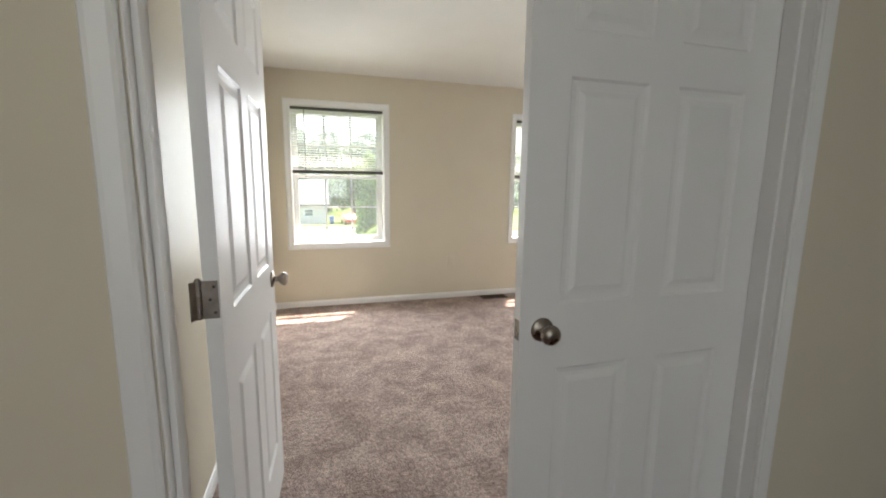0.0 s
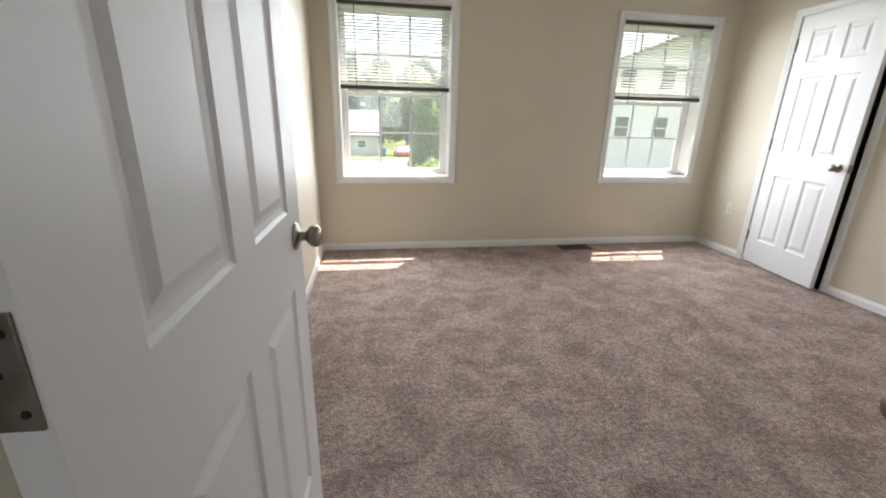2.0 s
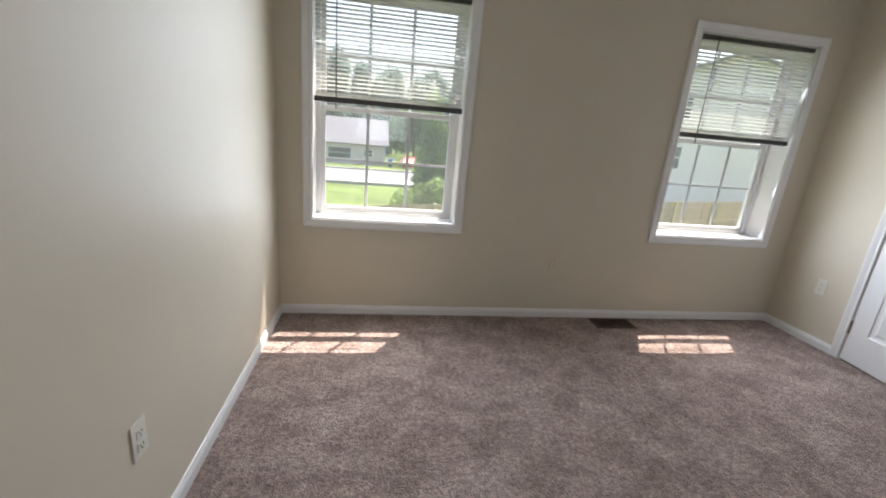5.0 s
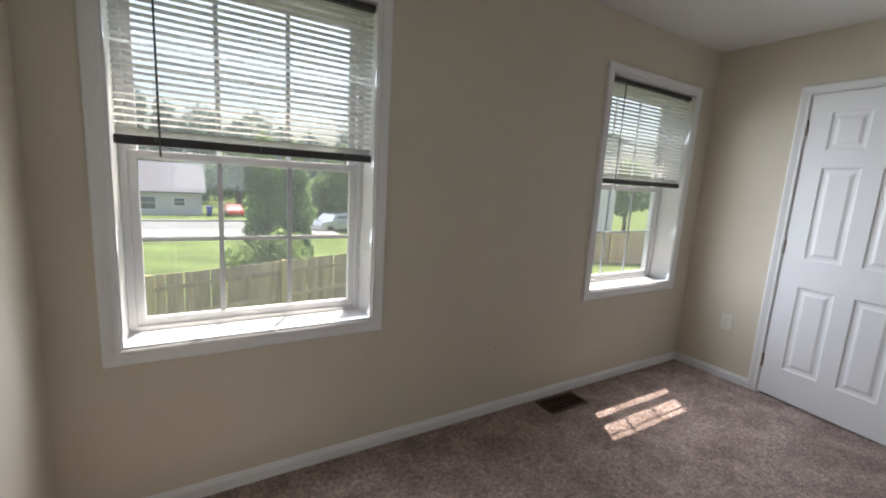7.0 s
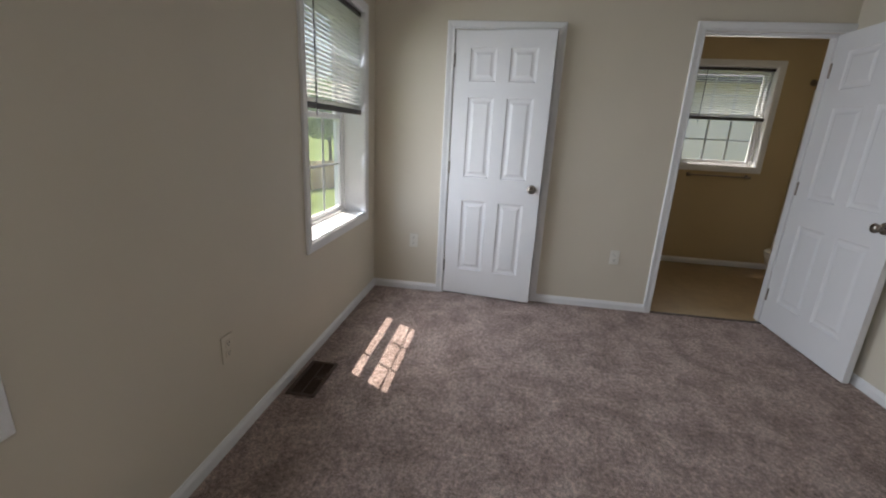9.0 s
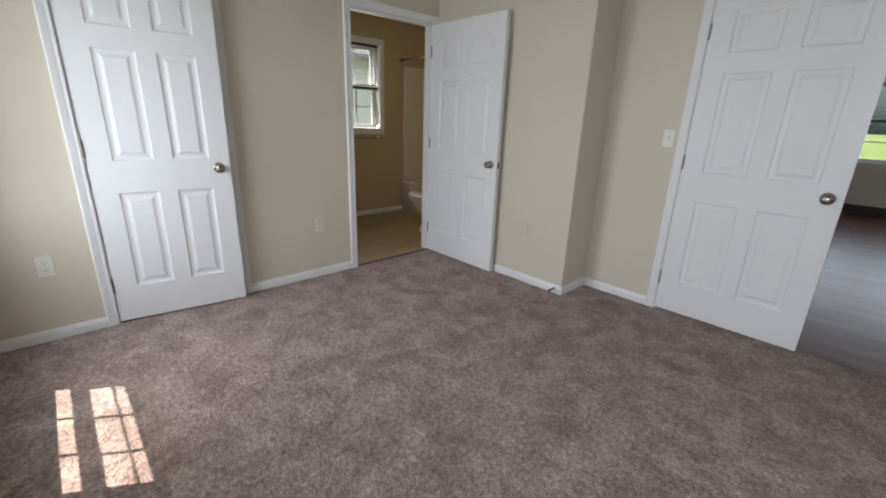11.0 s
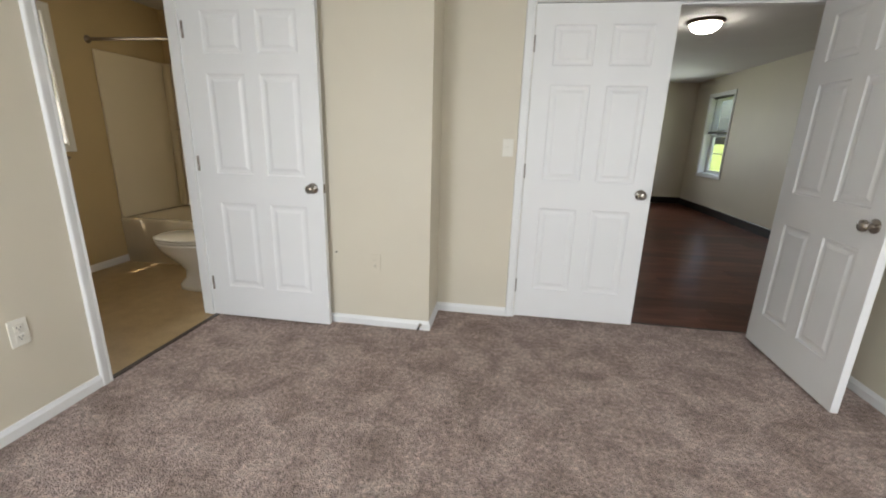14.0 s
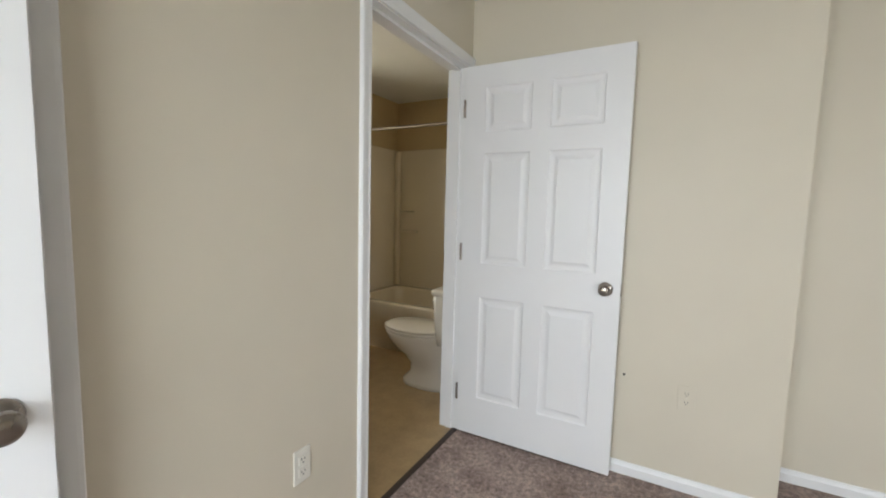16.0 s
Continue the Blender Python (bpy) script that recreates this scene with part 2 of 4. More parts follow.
def add_box(bm, x0, y0, z0, x1, y1, z1, bevel=0.0, m=None):
    r = bmesh.ops.create_cube(bm, size=1)
    vs = r["verts"]
    for v in vs:
        v.co = Vector((x0 + (v.co.x + 0.5) * (x1 - x0), y0 + (v.co.y + 0.5) * (y1 - y0), z0 + (v.co.z + 0.5) * (z1 - z0)))
    if bevel:
        es = list({e for v in vs for e in v.link_edges})
        g = bmesh.ops.bevel(bm, geom=es, offset=bevel, segments=2, affect="EDGES", profile=0.5)
        vs = list({v for f in g["faces"] for v in f.verts} | {v for v in vs if v.is_valid})
    if m is not None:
        bmesh.ops.transform(bm, matrix=m, verts=vs)
    return vs


def box(name, lo, hi, material, bevel=0.0):
    bm = bmesh.new()
    add_box(bm, *lo, *hi, bevel)
    return mesh_ob(name, bm, material)


def lathe(name, profile, material, seg=28):
    """Turns (radius, z) pairs round the z axis."""
    bm = bmesh.new()
    rings = []
    for r, z in profile:
        if r < 1e-5:
            rings.append([bm.verts.new((0, 0, z))])
        else:
            rings.append([bm.verts.new((r * math.cos(2 * math.pi * i / seg), r * math.sin(2 * math.pi * i / seg), z)) for i in range(seg)])
    for a, b in zip(rings, rings[1:]):
        for i in range(seg):
            j = (i + 1) % seg
            q = [a[i % len(a)], a[j % len(a)], b[j % len(b)], b[i % len(b)]]
            q = list(dict.fromkeys(q))
            if len(q) > 2:
                bm.faces.new(q)
    return mesh_ob(name, bm, material, True)


def loft(name, rings, material, smooth=True, caps=(True, True)):
    bm = bmesh.new()
    rs = [[bm.verts.new(p) for p in ring] for ring in rings]
    n = len(rs[0])
    for a, b in zip(rs, rs[1:]):
        for i in range(n):
            bm.faces.new((a[i], a[(i + 1) % n], b[(i + 1) % n], b[i]))
    if caps[0]:
        bm.faces.new(rs[0])
    if caps[1]:
        bm.faces.new(rs[-1])
    return mesh_ob(name, bm, material, smooth)


def sweep(name, path, profile, material, normal=(0, 0, 1), closed=False):
    """Carries a closed profile of (out, up) pairs along a flat path with mitred corners.
    up is along normal, out is to the right of the way."""
    bm = bmesh.new()
    up = Vector(normal)
    pts = [Vector(p) for p in path]
    n = len(pts)
    rings = []
    for i, p in enumerate(pts):
        a = (p - pts[i - 1]).normalized() if (i > 0 or closed) else None
        b = (pts[(i + 1) % n] - p).normalized() if (i < n - 1 or closed) else None
        sa = a.cross(up) if a is not None else b.cross(up)
        sb = b.cross(up) if b is not None else sa
        s = (sa + sb) / (1 + sa.dot(sb))
        rings.append([bm.verts.new(p + s * u + up * v) for u, v in profile])
    k = len(profile)
    pairs = list(zip(rings, rings[1:])) + ([(rings[-1], rings[0])] if closed else [])
    for r0, r1 in pairs:
        for i in range(k):
            bm.faces.new((r0[i], r0[(i + 1) % k], r1[(i + 1) % k], r1[i]))
    if not closed:
        bm.faces.new(rings[0])
        bm.faces.new(rings[-1])
    return mesh_ob(name, bm, material)


def tube(name, path, radius, material, seg=12):
    c = bpy.data.curves.new(name, "CURVE")
    c.dimensions, c.bevel_depth, c.bevel_resolution, c.use_fill_caps = "3D", radius, 3, True
    s = c.splines.new("POLY")
    s.points.add(len(path) - 1)
    for q, p in zip(s.points, path):
        q.co = (*p, 1)
    tmp = bpy.data.objects.new(name, c)
    me = bpy.data.meshes.new_from_object(tmp)
    bpy.data.objects.remove(tmp)
    bpy.data.curves.remove(c)
    me.materials.clear()
    me.materials.append(material)
    for f in me.polygons:
        f.use_smooth = True
    return new(name, me)


def part(ob, parent):
    ob.parent = parent
    return ob


def structure(ob, label, category):
    return tagged(ob, label, category, kind="structure")


def wall(name, axis, at, thick, u0, u1, z0, z1, holes, label, material=None):
    """A wall along x (axis 'x', its face at y = at) or y, thick metres deep, with openings (u0, u1, z0, z1) cut through."""
    us = sorted({u0, u1, *[h[0] for h in holes], *[h[1] for h in holes]})
    zs = sorted({z0, z1, *[h[2] for h in holes], *[h[3] for h in holes]})
    bm = bmesh.new()
    cache = {}

    def v(u, w, z):
        p = (u, w, z) if axis == "x" else (w, u, z)
        key = tuple(round(c, 5) for c in p)
        if key not in cache:
            cache[key] = bm.verts.new(p)
        return cache[key]

    def solid(i, j):
        if i < 0 or j < 0 or i >= len(us) - 1 or j >= len(zs) - 1:
            return False
        uc, zc = (us[i] + us[i + 1]) / 2, (zs[j] + zs[j + 1]) / 2
        return not any(h[0] < uc < h[1] and h[2] < zc < h[3] for h in holes)

    a, b = at, at + thick
    for i in range(len(us) - 1):
        for j in range(len(zs) - 1):
            if not solid(i, j):
                continue
            p, q, r, s = us[i], us[i + 1], zs[j], zs[j + 1]
            for w in (a, b):
                bm.faces.new((v(p, w, r), v(q, w, r), v(q, w, s), v(p, w, s)))
            if not solid(i - 1, j):
                bm.faces.new((v(p, a, r), v(p, b, r), v(p, b, s), v(p, a, s)))
            if not solid(i + 1, j):
                bm.faces.new((v(q, a, r), v(q, b, r), v(q, b, s), v(q, a, s)))
            if not solid(i, j - 1):
                bm.faces.new((v(p, a, r), v(q, a, r), v(q, b, r), v(p, b, r)))
            if not solid(i, j + 1):
                bm.faces.new((v(p, a, s), v(q, a, s), v(q, b, s), v(p, b, s)))
    return structure(mesh_ob(name, bm, material or M_WALL), label, "wall")


CASING = [(0.0, 0.0), (0.0, 0.010), (0.006, 0.013), (0.016, 0.011), (0.030, 0.014), (0.044, 0.0165), (0.052, 0.0165), (0.056, 0.012), (0.056, 0.0)]
BASE = [(0.0, 0.0), (0.0125, 0.0), (0.0125, 0.042), (0.009, 0.050), (0.0065, 0.055), (0.005, 0.062), (0.0, 0.064)]

# ---- structure ----
XW, XE, YN, YS, H = -0.068, 3.777, 5.045, 1.535, 2.40
BX, BY = 2.292, 1.882                    # the chase beside the entry
T = 0.115
LX0, LX1, LY0, LY1 = -1.80, 3.777, -5.05, YS - T
TX1, TY0, TY1 = 5.43, 0.22, 3.45         # bathroom beyond the east wall
W1 = (0.142, 1.084, 0.674, 2.07)
W2 = (2.610, 3.523, 0.676, 2.06)
ENT = (0.105, 1.728, -0.3, 2.042)
CLO = (3.728, 4.444, -0.3, 2.016)
BATH = (1.938, 2.768, -0.3, 2.036)
BW = (1.37, 2.17, 1.10, 2.10)
LS = [(-0.90, -0.08, 0.80, 2.02), (-0.08, 0.74, 0.80, 2.02), (0.74, 1.56, 0.80, 2.02)]
LW = (-4.40, -3.57, 0.70, 2.07)
FLOOR_T = 0.30

wall("wall_north", "x", YN, 0.19, XW - 0.15, TX1 + 0.15, -0.3, H, [W1, W2], "cream painted bedroom wall with two windows")
wall("wall_west", "y", XW - 0.15, 0.15, YS, YN, -0.3, H, [], "plain cream painted bedroom wall")
wall("wall_east", "y", XE, T, TY0 - 0.12, YN, -0.3, H, [CLO, BATH], "cream painted wall with closet and bathroom doorways")
wall("wall_south", "x", YS - T, T, LX0 - 0.15, TX1 + 0.15, -0.3, H, [ENT, (BX + 0.0, TX1 + 0.15, -0.3, H)], "cream painted wall with a double doorway")
wall("wall_chase_side", "y", BX, T, YS - T, BY, -0.3, H, [], "cream painted side of a boxed-out corner")
wall("wall_chase_front", "x", BY - T, T, BX + T, XE, -0.3, H, [], "cream painted front of a boxed-out corner")
wall("wall_living_north", "x", LY1, T, BX + T, XE, -0.3, H, [], "plain cream painted living room wall")
wall("wall_living_south", "x", LY0 - 0.19, 0.19, LX0 - 0.15, LX1 + 0.15, -0.3, H, [(LS[0][0], LS[2][1], 0.80, 2.02)], "cream living room wall with a wide window")
wall("wall_living_west", "y", LX0 - 0.19, 0.19, LY0, LY1, -0.3, H, [LW], "cream living room wall with a window")
wall("wall_living_east", "y", LX1, T, LY0, TY0 - 0.12, -0.3, H, [], "plain cream living room wall")
wall("wall_bath_east", "y", TX1, 0.15, TY0 - 0.12, YN, -0.3, H, [BW], "tan painted bathroom wall with a window", M_TAN)
wall("wall_bath_south", "x", TY0 - 0.12, 0.12, XE + T, TX1, -0.3, H, [], "plain tan painted bathroom wall", M_TAN)
wall("wall_bath_north", "x", TY1, T, XE + T, TX1, -0.3, H, [], "plain tan painted bathroom wall", M_TAN)


def slab(name, x0, y0, x1, y1, z0, z1, material, label, category):
    return structure(box(name, (x0, y0, z0), (x1, y1, z1), material), label, category)


# carpet with a softly uneven pile
bm = bmesh.new()
bmesh.ops.create_grid(bm, x_segments=150, y_segments=140, size=0.5)
for v in bm.verts:
    x, y = XW + (v.co.x + 0.5) * (XE - XW), YS - 0.055 + (v.co.y + 0.5) * (YN - YS + 0.055)
    v.co = Vector((x, y, 0.0025 * noise.noise(Vector((x * 5, y * 5, 0))) + 0.0015 * noise.noise(Vector((x * 21, y * 21, 3)))))
structure(mesh_ob("floor_carpet", bm, M_CARPET, True), "mauve-brown cut-pile carpet with brushed patches", "carpet")
slab("floor_base", XW - 0.15, YS - T, XE + T, YN, -FLOOR_T, -0.012, M_STRIP, "hidden floor deck under the carpet", "floor")
slab("floor_living", LX0, LY0, LX1, LY1, -FLOOR_T, -0.012, M_STRIP, "dark floor deck under laminate", "floor")
slab("floor_bath", XE + 0.012, TY0, TX1, TY1, -FLOOR_T, -0.006, M_VINYLFLOOR, "tan mottled sheet vinyl floor", "floor")
slab("floor_closet", XE + T, TY1 + T, TX1, YN, -FLOOR_T, -0.012, M_STRIP, "dark bare closet floor", "floor")
slab("ceiling", XW - 0.15, YS - T, TX1 + 0.15, YN + 0.19, H, H + 0.12, M_CEIL, "white lightly textured ceiling", "ceiling")
slab("ceiling_living", LX0 - 0.19, LY0 - 0.19, TX1 + 0.15, LY1, H, H + 0.12, M_CEIL, "white lightly textured living room ceiling", "ceiling")
slab("roof", LX0 - 0.6, LY0 - 0.6, TX1 + 0.25, YN + 0.26, H + 0.14, H + 0.32, M_STRIP, "plain roof slab with overhanging eaves", "roof")

# baseboards
BASES = [
    ([(XW, YS + 0.02, 0), (XW, YN, 0), (XE, YN, 0), (XE, CLO[1] + 0.058, 0)], M_WHITE),
    ([(XE, CLO[0] - 0.058, 0), (XE, BATH[1] + 0.058, 0)], M_WHITE),
    ([(XE - 0.02, BY, 0), (BX, BY, 0), (BX, YS, 0), (ENT[1] + 0.058, YS, 0)], M_WHITE),
    ([(TX1, TY1, 0), (TX1, 1.0, 0)], M_WHITE),
]
for path, mt in BASES:
    structure(sweep("baseboard", path, BASE, mt), "white painted moulded baseboard", "baseboard")
DARKBASE = [(0, 0), (0.014, 0), (0.014, 0.12), (0.010, 0.13), (0, 0.13)]
for path in ([(LX1, LY0, 0), (LX0, LY0, 0), (LX0, LY1, 0), (ENT[0] - 0.058, LY1, 0)],):
    structure(sweep("baseboard", path, DARKBASE, M_BLACK), "black painted baseboard in the living room", "baseboard")


def jamb(name, axis, at, opening, thick, stop_at, label):
    """A lining of boards in a doorway, with a stop strip. at: the wall's lower face along the other axis."""
    u0, u1, _, z1 = opening
    bm = bmesh.new()
    t = 0.016

    def b(ua, ub, wa, wb, za, zb):
        if axis == "x":
            add_box(bm, ua, wa, za, ub, wb, zb)
        else:
            add_box(bm, wa, ua, za, wb, ub, zb)
    e = 0.002
    b(u0 - 0.001, u0 + t - 0.014, at - e, at + thick + e, 0, z1)
    b(u1 - t + 0.014, u1 + 0.001, at - e, at + thick + e, 0, z1)
    b(u0 + 0.002, u1 - 0.002, at - e, at + thick + e, z1 - 0.002, z1 + 0.001)
    s0, s1 = stop_at
    b(u0 + 0.002, u0 + 0.014, s0, s1, 0, z1 - 0.002)
    b(u1 - 0.014, u1 - 0.002, s0, s1, 0, z1 - 0.002)
    b(u0 + 0.014, u1 - 0.014, s0, s1, z1 - 0.014, z1 - 0.002)
    return structure(mesh_ob(name, bm, M_WHITE), label, "door frame")


jamb("trim_entry_jamb", "x", YS - T, ENT, T, (YS - T + 0.03, YS - 0.037), "white painted doorway lining with a stop")
jamb("trim_closet_jamb", "y", XE, CLO, T, (XE + 0.038, XE + 0.07), "white painted closet doorway lining")
jamb("trim_bath_jamb", "y", XE, BATH, T, (XE + 0.038, XE + 0.07), "white painted bathroom doorway lining")


def door_casing(name, axis, face, opening, out, label, low_side=0.0):
    """Moulded casing up, over and down a doorway on the wall face; out is +1 or -1 along the wall's normal."""
    u0, u1, _, z1 = opening
    g = 0.004
    pts = [(u0 - g, 0.0), (u0 - g, z1 + g), (u1 + g, z1 + g), (u1 + g, 0.0)]
    if axis == "x":
        p3 = [(u, face, z) for u, z in pts]
        nrm = (0, out, 0)
        flip = out > 0
    else:
        p3 = [(face, u, z) for u, z in pts]
        nrm = (out, 0, 0)
        flip = out < 0
    if flip:
        p3 = p3[::-1]
    prof = [(-u, v) for u, v in CASING]
    ob = sweep(name, p3, prof, M_WHITE, nrm)
    return structure(ob, label, "door casing")


door_casing("trim_entry_casing", "x", YS, ENT, 1, "white moulded casing round the double doorway")
door_casing("trim_entry_casing_hall", "x", YS - T, ENT, -1, "white moulded casing on the living room side")
door_casing("trim_closet_casing", "y", XE, CLO, -1, "white moulded casing round the closet door")
door_casing("trim_bath_casing", "y", XE, BATH, -1, "white moulded casing round the bathroom doorway")
structure(box("threshold", (XE - 0.002, BATH[0] + 0.003, -0.006), (XE + 0.03, BATH[1] - 0.003, 0.004), M_STRIP, 0.002), "thin dark strip between carpet and vinyl", "threshold")
structure(box("threshold_entry", (ENT[0] + 0.003, YS - 0.072, -0.01), (ENT[1] - 0.003, YS - 0.05, 0.004), M_STRIP, 0.002), "thin dark strip between carpet and laminate", "threshold")


# ---- windows ----
def window(name, m, w, h, depth, cols, label, casing=True, watts=6.0, tint=(0.93, 0.97, 1.0), strips=False, veil=False):
    """A vinyl double-hung window in local axes: x across, y outward from the room face, z up from the opening's foot."""
    top = new(name)
    top.matrix_world = m
    structure(top, label, "window")

    def p(ob):
        part(ob, top)
        return ob
    if casing:
        pts = [(0, 0, 0), (w, 0, 0), (w, 0, h), (0, 0, h)]
        p(sweep("casing", pts[::-1], [(-u - 0.0, v) for u, v in CASING], M_WHITE, (0, -1, 0), True))
    # white lining of the recess
    bm = bmesh.new()
    t = 0.006
    add_box(bm, 0, -0.002, 0, t, depth, h)
    add_box(bm, w - t, -0.002, 0, w, depth, h)
    add_box(bm, t, -0.002, h - t, w - t, depth, h)
    add_box(bm, t, -0.004, 0, w - t, depth, 0.010)
    p(mesh_ob("reveal", bm, M_WHITE))
    # outer frame
    f = 0.026
    bm = bmesh.new()
    y0, y1 = depth - 0.075, depth - 0.002
    add_box(bm, t, y0, 0.010, t + f, y1, h - t, 0.003)
    add_box(bm, w - t - f, y0, 0.010, w - t, y1, h - t, 0.003)
    add_box(bm, t + f, y0, h - t - f, w - t - f, y1, h - t, 0.003)
    add_box(bm, t + f, y0, 0.010, w - t - f, y1, 0.010 + f * 0.8, 0.003)
    add_box(bm, t + f, y0 + 0.010, 0.010 + f * 0.8, w - t - f, y0 + 0.016, 0.010 + f * 0.8 + 0.008)
    p(mesh_ob("frame", bm, M_VINYL))
    x0, x1 = t + f, w - t - f
    mid = h * 0.5
    for k, (za, zb, ya) in enumerate(((0.010 + f * 0.8, mid + 0.018, y0 + 0.012), (mid - 0.018, h - t - f, y0 + 0.042))):
        s = 0.030
        bm = bmesh.new()
        add_box(bm, x0, ya, za, x0 + s, ya + 0.026, zb, 0.003)
        add_box(bm, x1 - s, ya, za, x1, ya + 0.026, zb, 0.003)
        add_box(bm, x0 + s, ya, zb - s, x1 - s, ya + 0.026, zb, 0.003)
        add_box(bm, x0 + s, ya, za, x1 - s, ya + 0.026, za + s, 0.003)
        p(mesh_ob("sash", bm, M_VINYL))
        gx0, gx1, gz0, gz1 = x0 + s, x1 - s, za + s, zb - s
        bm = bmesh.new()
        for c in range(1, cols):
            xc = gx0 + (gx1 - gx0) * c / cols
            add_box(bm, xc - 0.0095, ya + 0.010, gz0 - 0.002, xc + 0.0095, ya + 0.017, gz1 + 0.002, 0.002)
        zc = (gz0 + gz1) / 2
        for c in range(cols):
            xa, xb = gx0 + (gx1 - gx0) * c / cols, gx0 + (gx1 - gx0) * (c + 1) / cols
            add_box(bm, xa + (0.009 if c else -0.002), ya + 0.0105, zc - 0.008, xb - (0.009 if c < cols - 1 else -0.002), ya + 0.0165, zc + 0.008, 0.002)
        p(mesh_ob("muntin", bm, M_GRILLE_SHADED))
        g = p(box("pane", (gx0 - 0.003, ya + 0.0195, gz0 - 0.003), (gx1 + 0.003, ya + 0.0215, gz1 + 0.003), M_GLASS))
        g.visible_shadow = False
    if strips:
        sky_strips(m, w, h, watts, tint)
    else:
        window_light(m @ pose(w / 2, 0.012, h / 2, -90, 0, 0), w - 0.02, h - 0.02, watts, tint)
    # added sheet outside the panes, there only to veil the view
    if veil:
        p(box("veil_sheet", (t + f, depth - 0.006, 0.012 + f * 0.8), (w - t - f, depth - 0.005, h - t - f), M_VEIL)).visible_shadow = False
    return top


def blind(m, w, drop, label):
    """A mini blind hanging from its headrail, half lowered, slats open."""
    top = new("window_blind")
    top.matrix_world = m
    tagged(top, label, "blind", "mini blinds in the windows")
    part(box("headrail", (0, -0.013, -0.026), (w, 0.013, 0), M_RAIL, 0.002), top)
    # one curved slat, shared
    bm = bmesh.new()
    n = 4
    ring = []
    for i in range(n + 1):
        u = -0.0125 + 0.025 * i / n
        ring.append((u, 0.0022 * (1 - (u / 0.0125) ** 2)))
    a = [bm.verts.new((0.004, u, z)) for u, z in ring]
    b = [bm.verts.new((w - 0.004, u, z)) for u, z in ring]
    c = [bm.verts.new((0.004, u, z - 0.0006)) for u, z in ring]
    d = [bm.verts.new((w - 0.004, u, z - 0.0006)) for u, z in ring]
    for i in range(n):
        bm.faces.new((a[i], a[i + 1], b[i + 1], b[i]))
        bm.faces.new((c[i], c[i + 1], d[i + 1], d[i]))
    for i in (0, n):
        bm.faces.new((a[i], b[i], d[i], c[i]))
    first = mesh_ob("slat", bm, M_SLAT, True)
    part(first, top)
    count = int((drop - 0.045) / 0.0235)
    rnd = random.Random(4)
    for i in range(count):
        ob = first if i == 0 else new("slat", first.data)
        ob.parent = top
        ob.matrix_basis = pose(0, 0, -0.040 - 0.0235 * i, -15 + rnd.uniform(-3, 3), rnd.uniform(-0.12, 0.12), 0)
    for i in range(4):
        ob = new("slat", first.data)
        ob.parent = top
        ob.matrix_basis = pose(0, 0, -drop + 0.022 + 0.006 * i, -6 + rnd.uniform(-3, 3), rnd.uniform(-0.1, 0.1), 0)
    part(box("bottom_rail", (0, -0.014, -drop - 0.014), (w, 0.014, -drop + 0.018), M_RAIL, 0.004), top)
    for x in (0.12, w / 2, w - 0.12):
        part(tube("ladder_cord", [(x, -0.0135, -0.02), (x, -0.0135, -drop)], 0.0006, M_SLAT), top)
    part(tube("wand", [(0.13, -0.022, -0.02), (0.132, -0.024, -drop - 0.05)], 0.0035, M_RAIL), top)
    return top


for nm, o in (("window_1", W1), ("window_2", W2)):
    window(nm, pose(o[0], YN, o[2]), o[1] - o[0], o[3] - o[2], 0.225, 3, "white vinyl double-hung window with grilles between panes", strips=True, veil=True)
    blind(pose(o[0] + 0.012, YN + 0.03, o[3] - 0.012), o[1] - o[0] - 0.024, 0.642, "half-lowered white mini blind with a dark bottom rail")
window("window_3", pose(TX1, BW[1], BW[2], 0, 0, -90), BW[1] - BW[0], BW[3] - BW[2], 0.148, 3, "white vinyl bathroom window with grilles", watts=1.9, tint=(1.0, 0.88, 0.68))
blind(pose(TX1 + 0.045, BW[1] - 0.012, BW[3] - 0.012, 0, 0, -90), BW[1] - BW[0] - 0.024, 0.50, "half-lowered white mini blind with a dark bottom rail")
for i, o in enumerate(LS):
    window("window_%d" % (i + 4), pose(o[1], LY0, o[2], 0, 0, 180), o[1] - o[0], o[3] - o[2], 0.185, 1, "white vinyl living room window with a grille bar", casing=False, watts=1.9, veil=True)
    blind(pose(o[1] - 0.012, LY0 - 0.055, o[3] - 0.012, 0, 0, 180), o[1] - o[0] - 0.024, 0.56, "half-lowered white mini blind with a dark bottom rail")
window("window_7", pose(LX0, LW[0], LW[2], 0, 0, 90), LW[1] - LW[0], LW[3] - LW[2], 0.185, 1, "white vinyl living room side window", watts=1.9)
blind(pose(LX0 - 0.055, LW[0] + 0.012, LW[3] - 0.012, 0, 0, 90), LW[1] - LW[0] - 0.024, 0.62, "half-lowered white mini blind with a dark bottom rail")


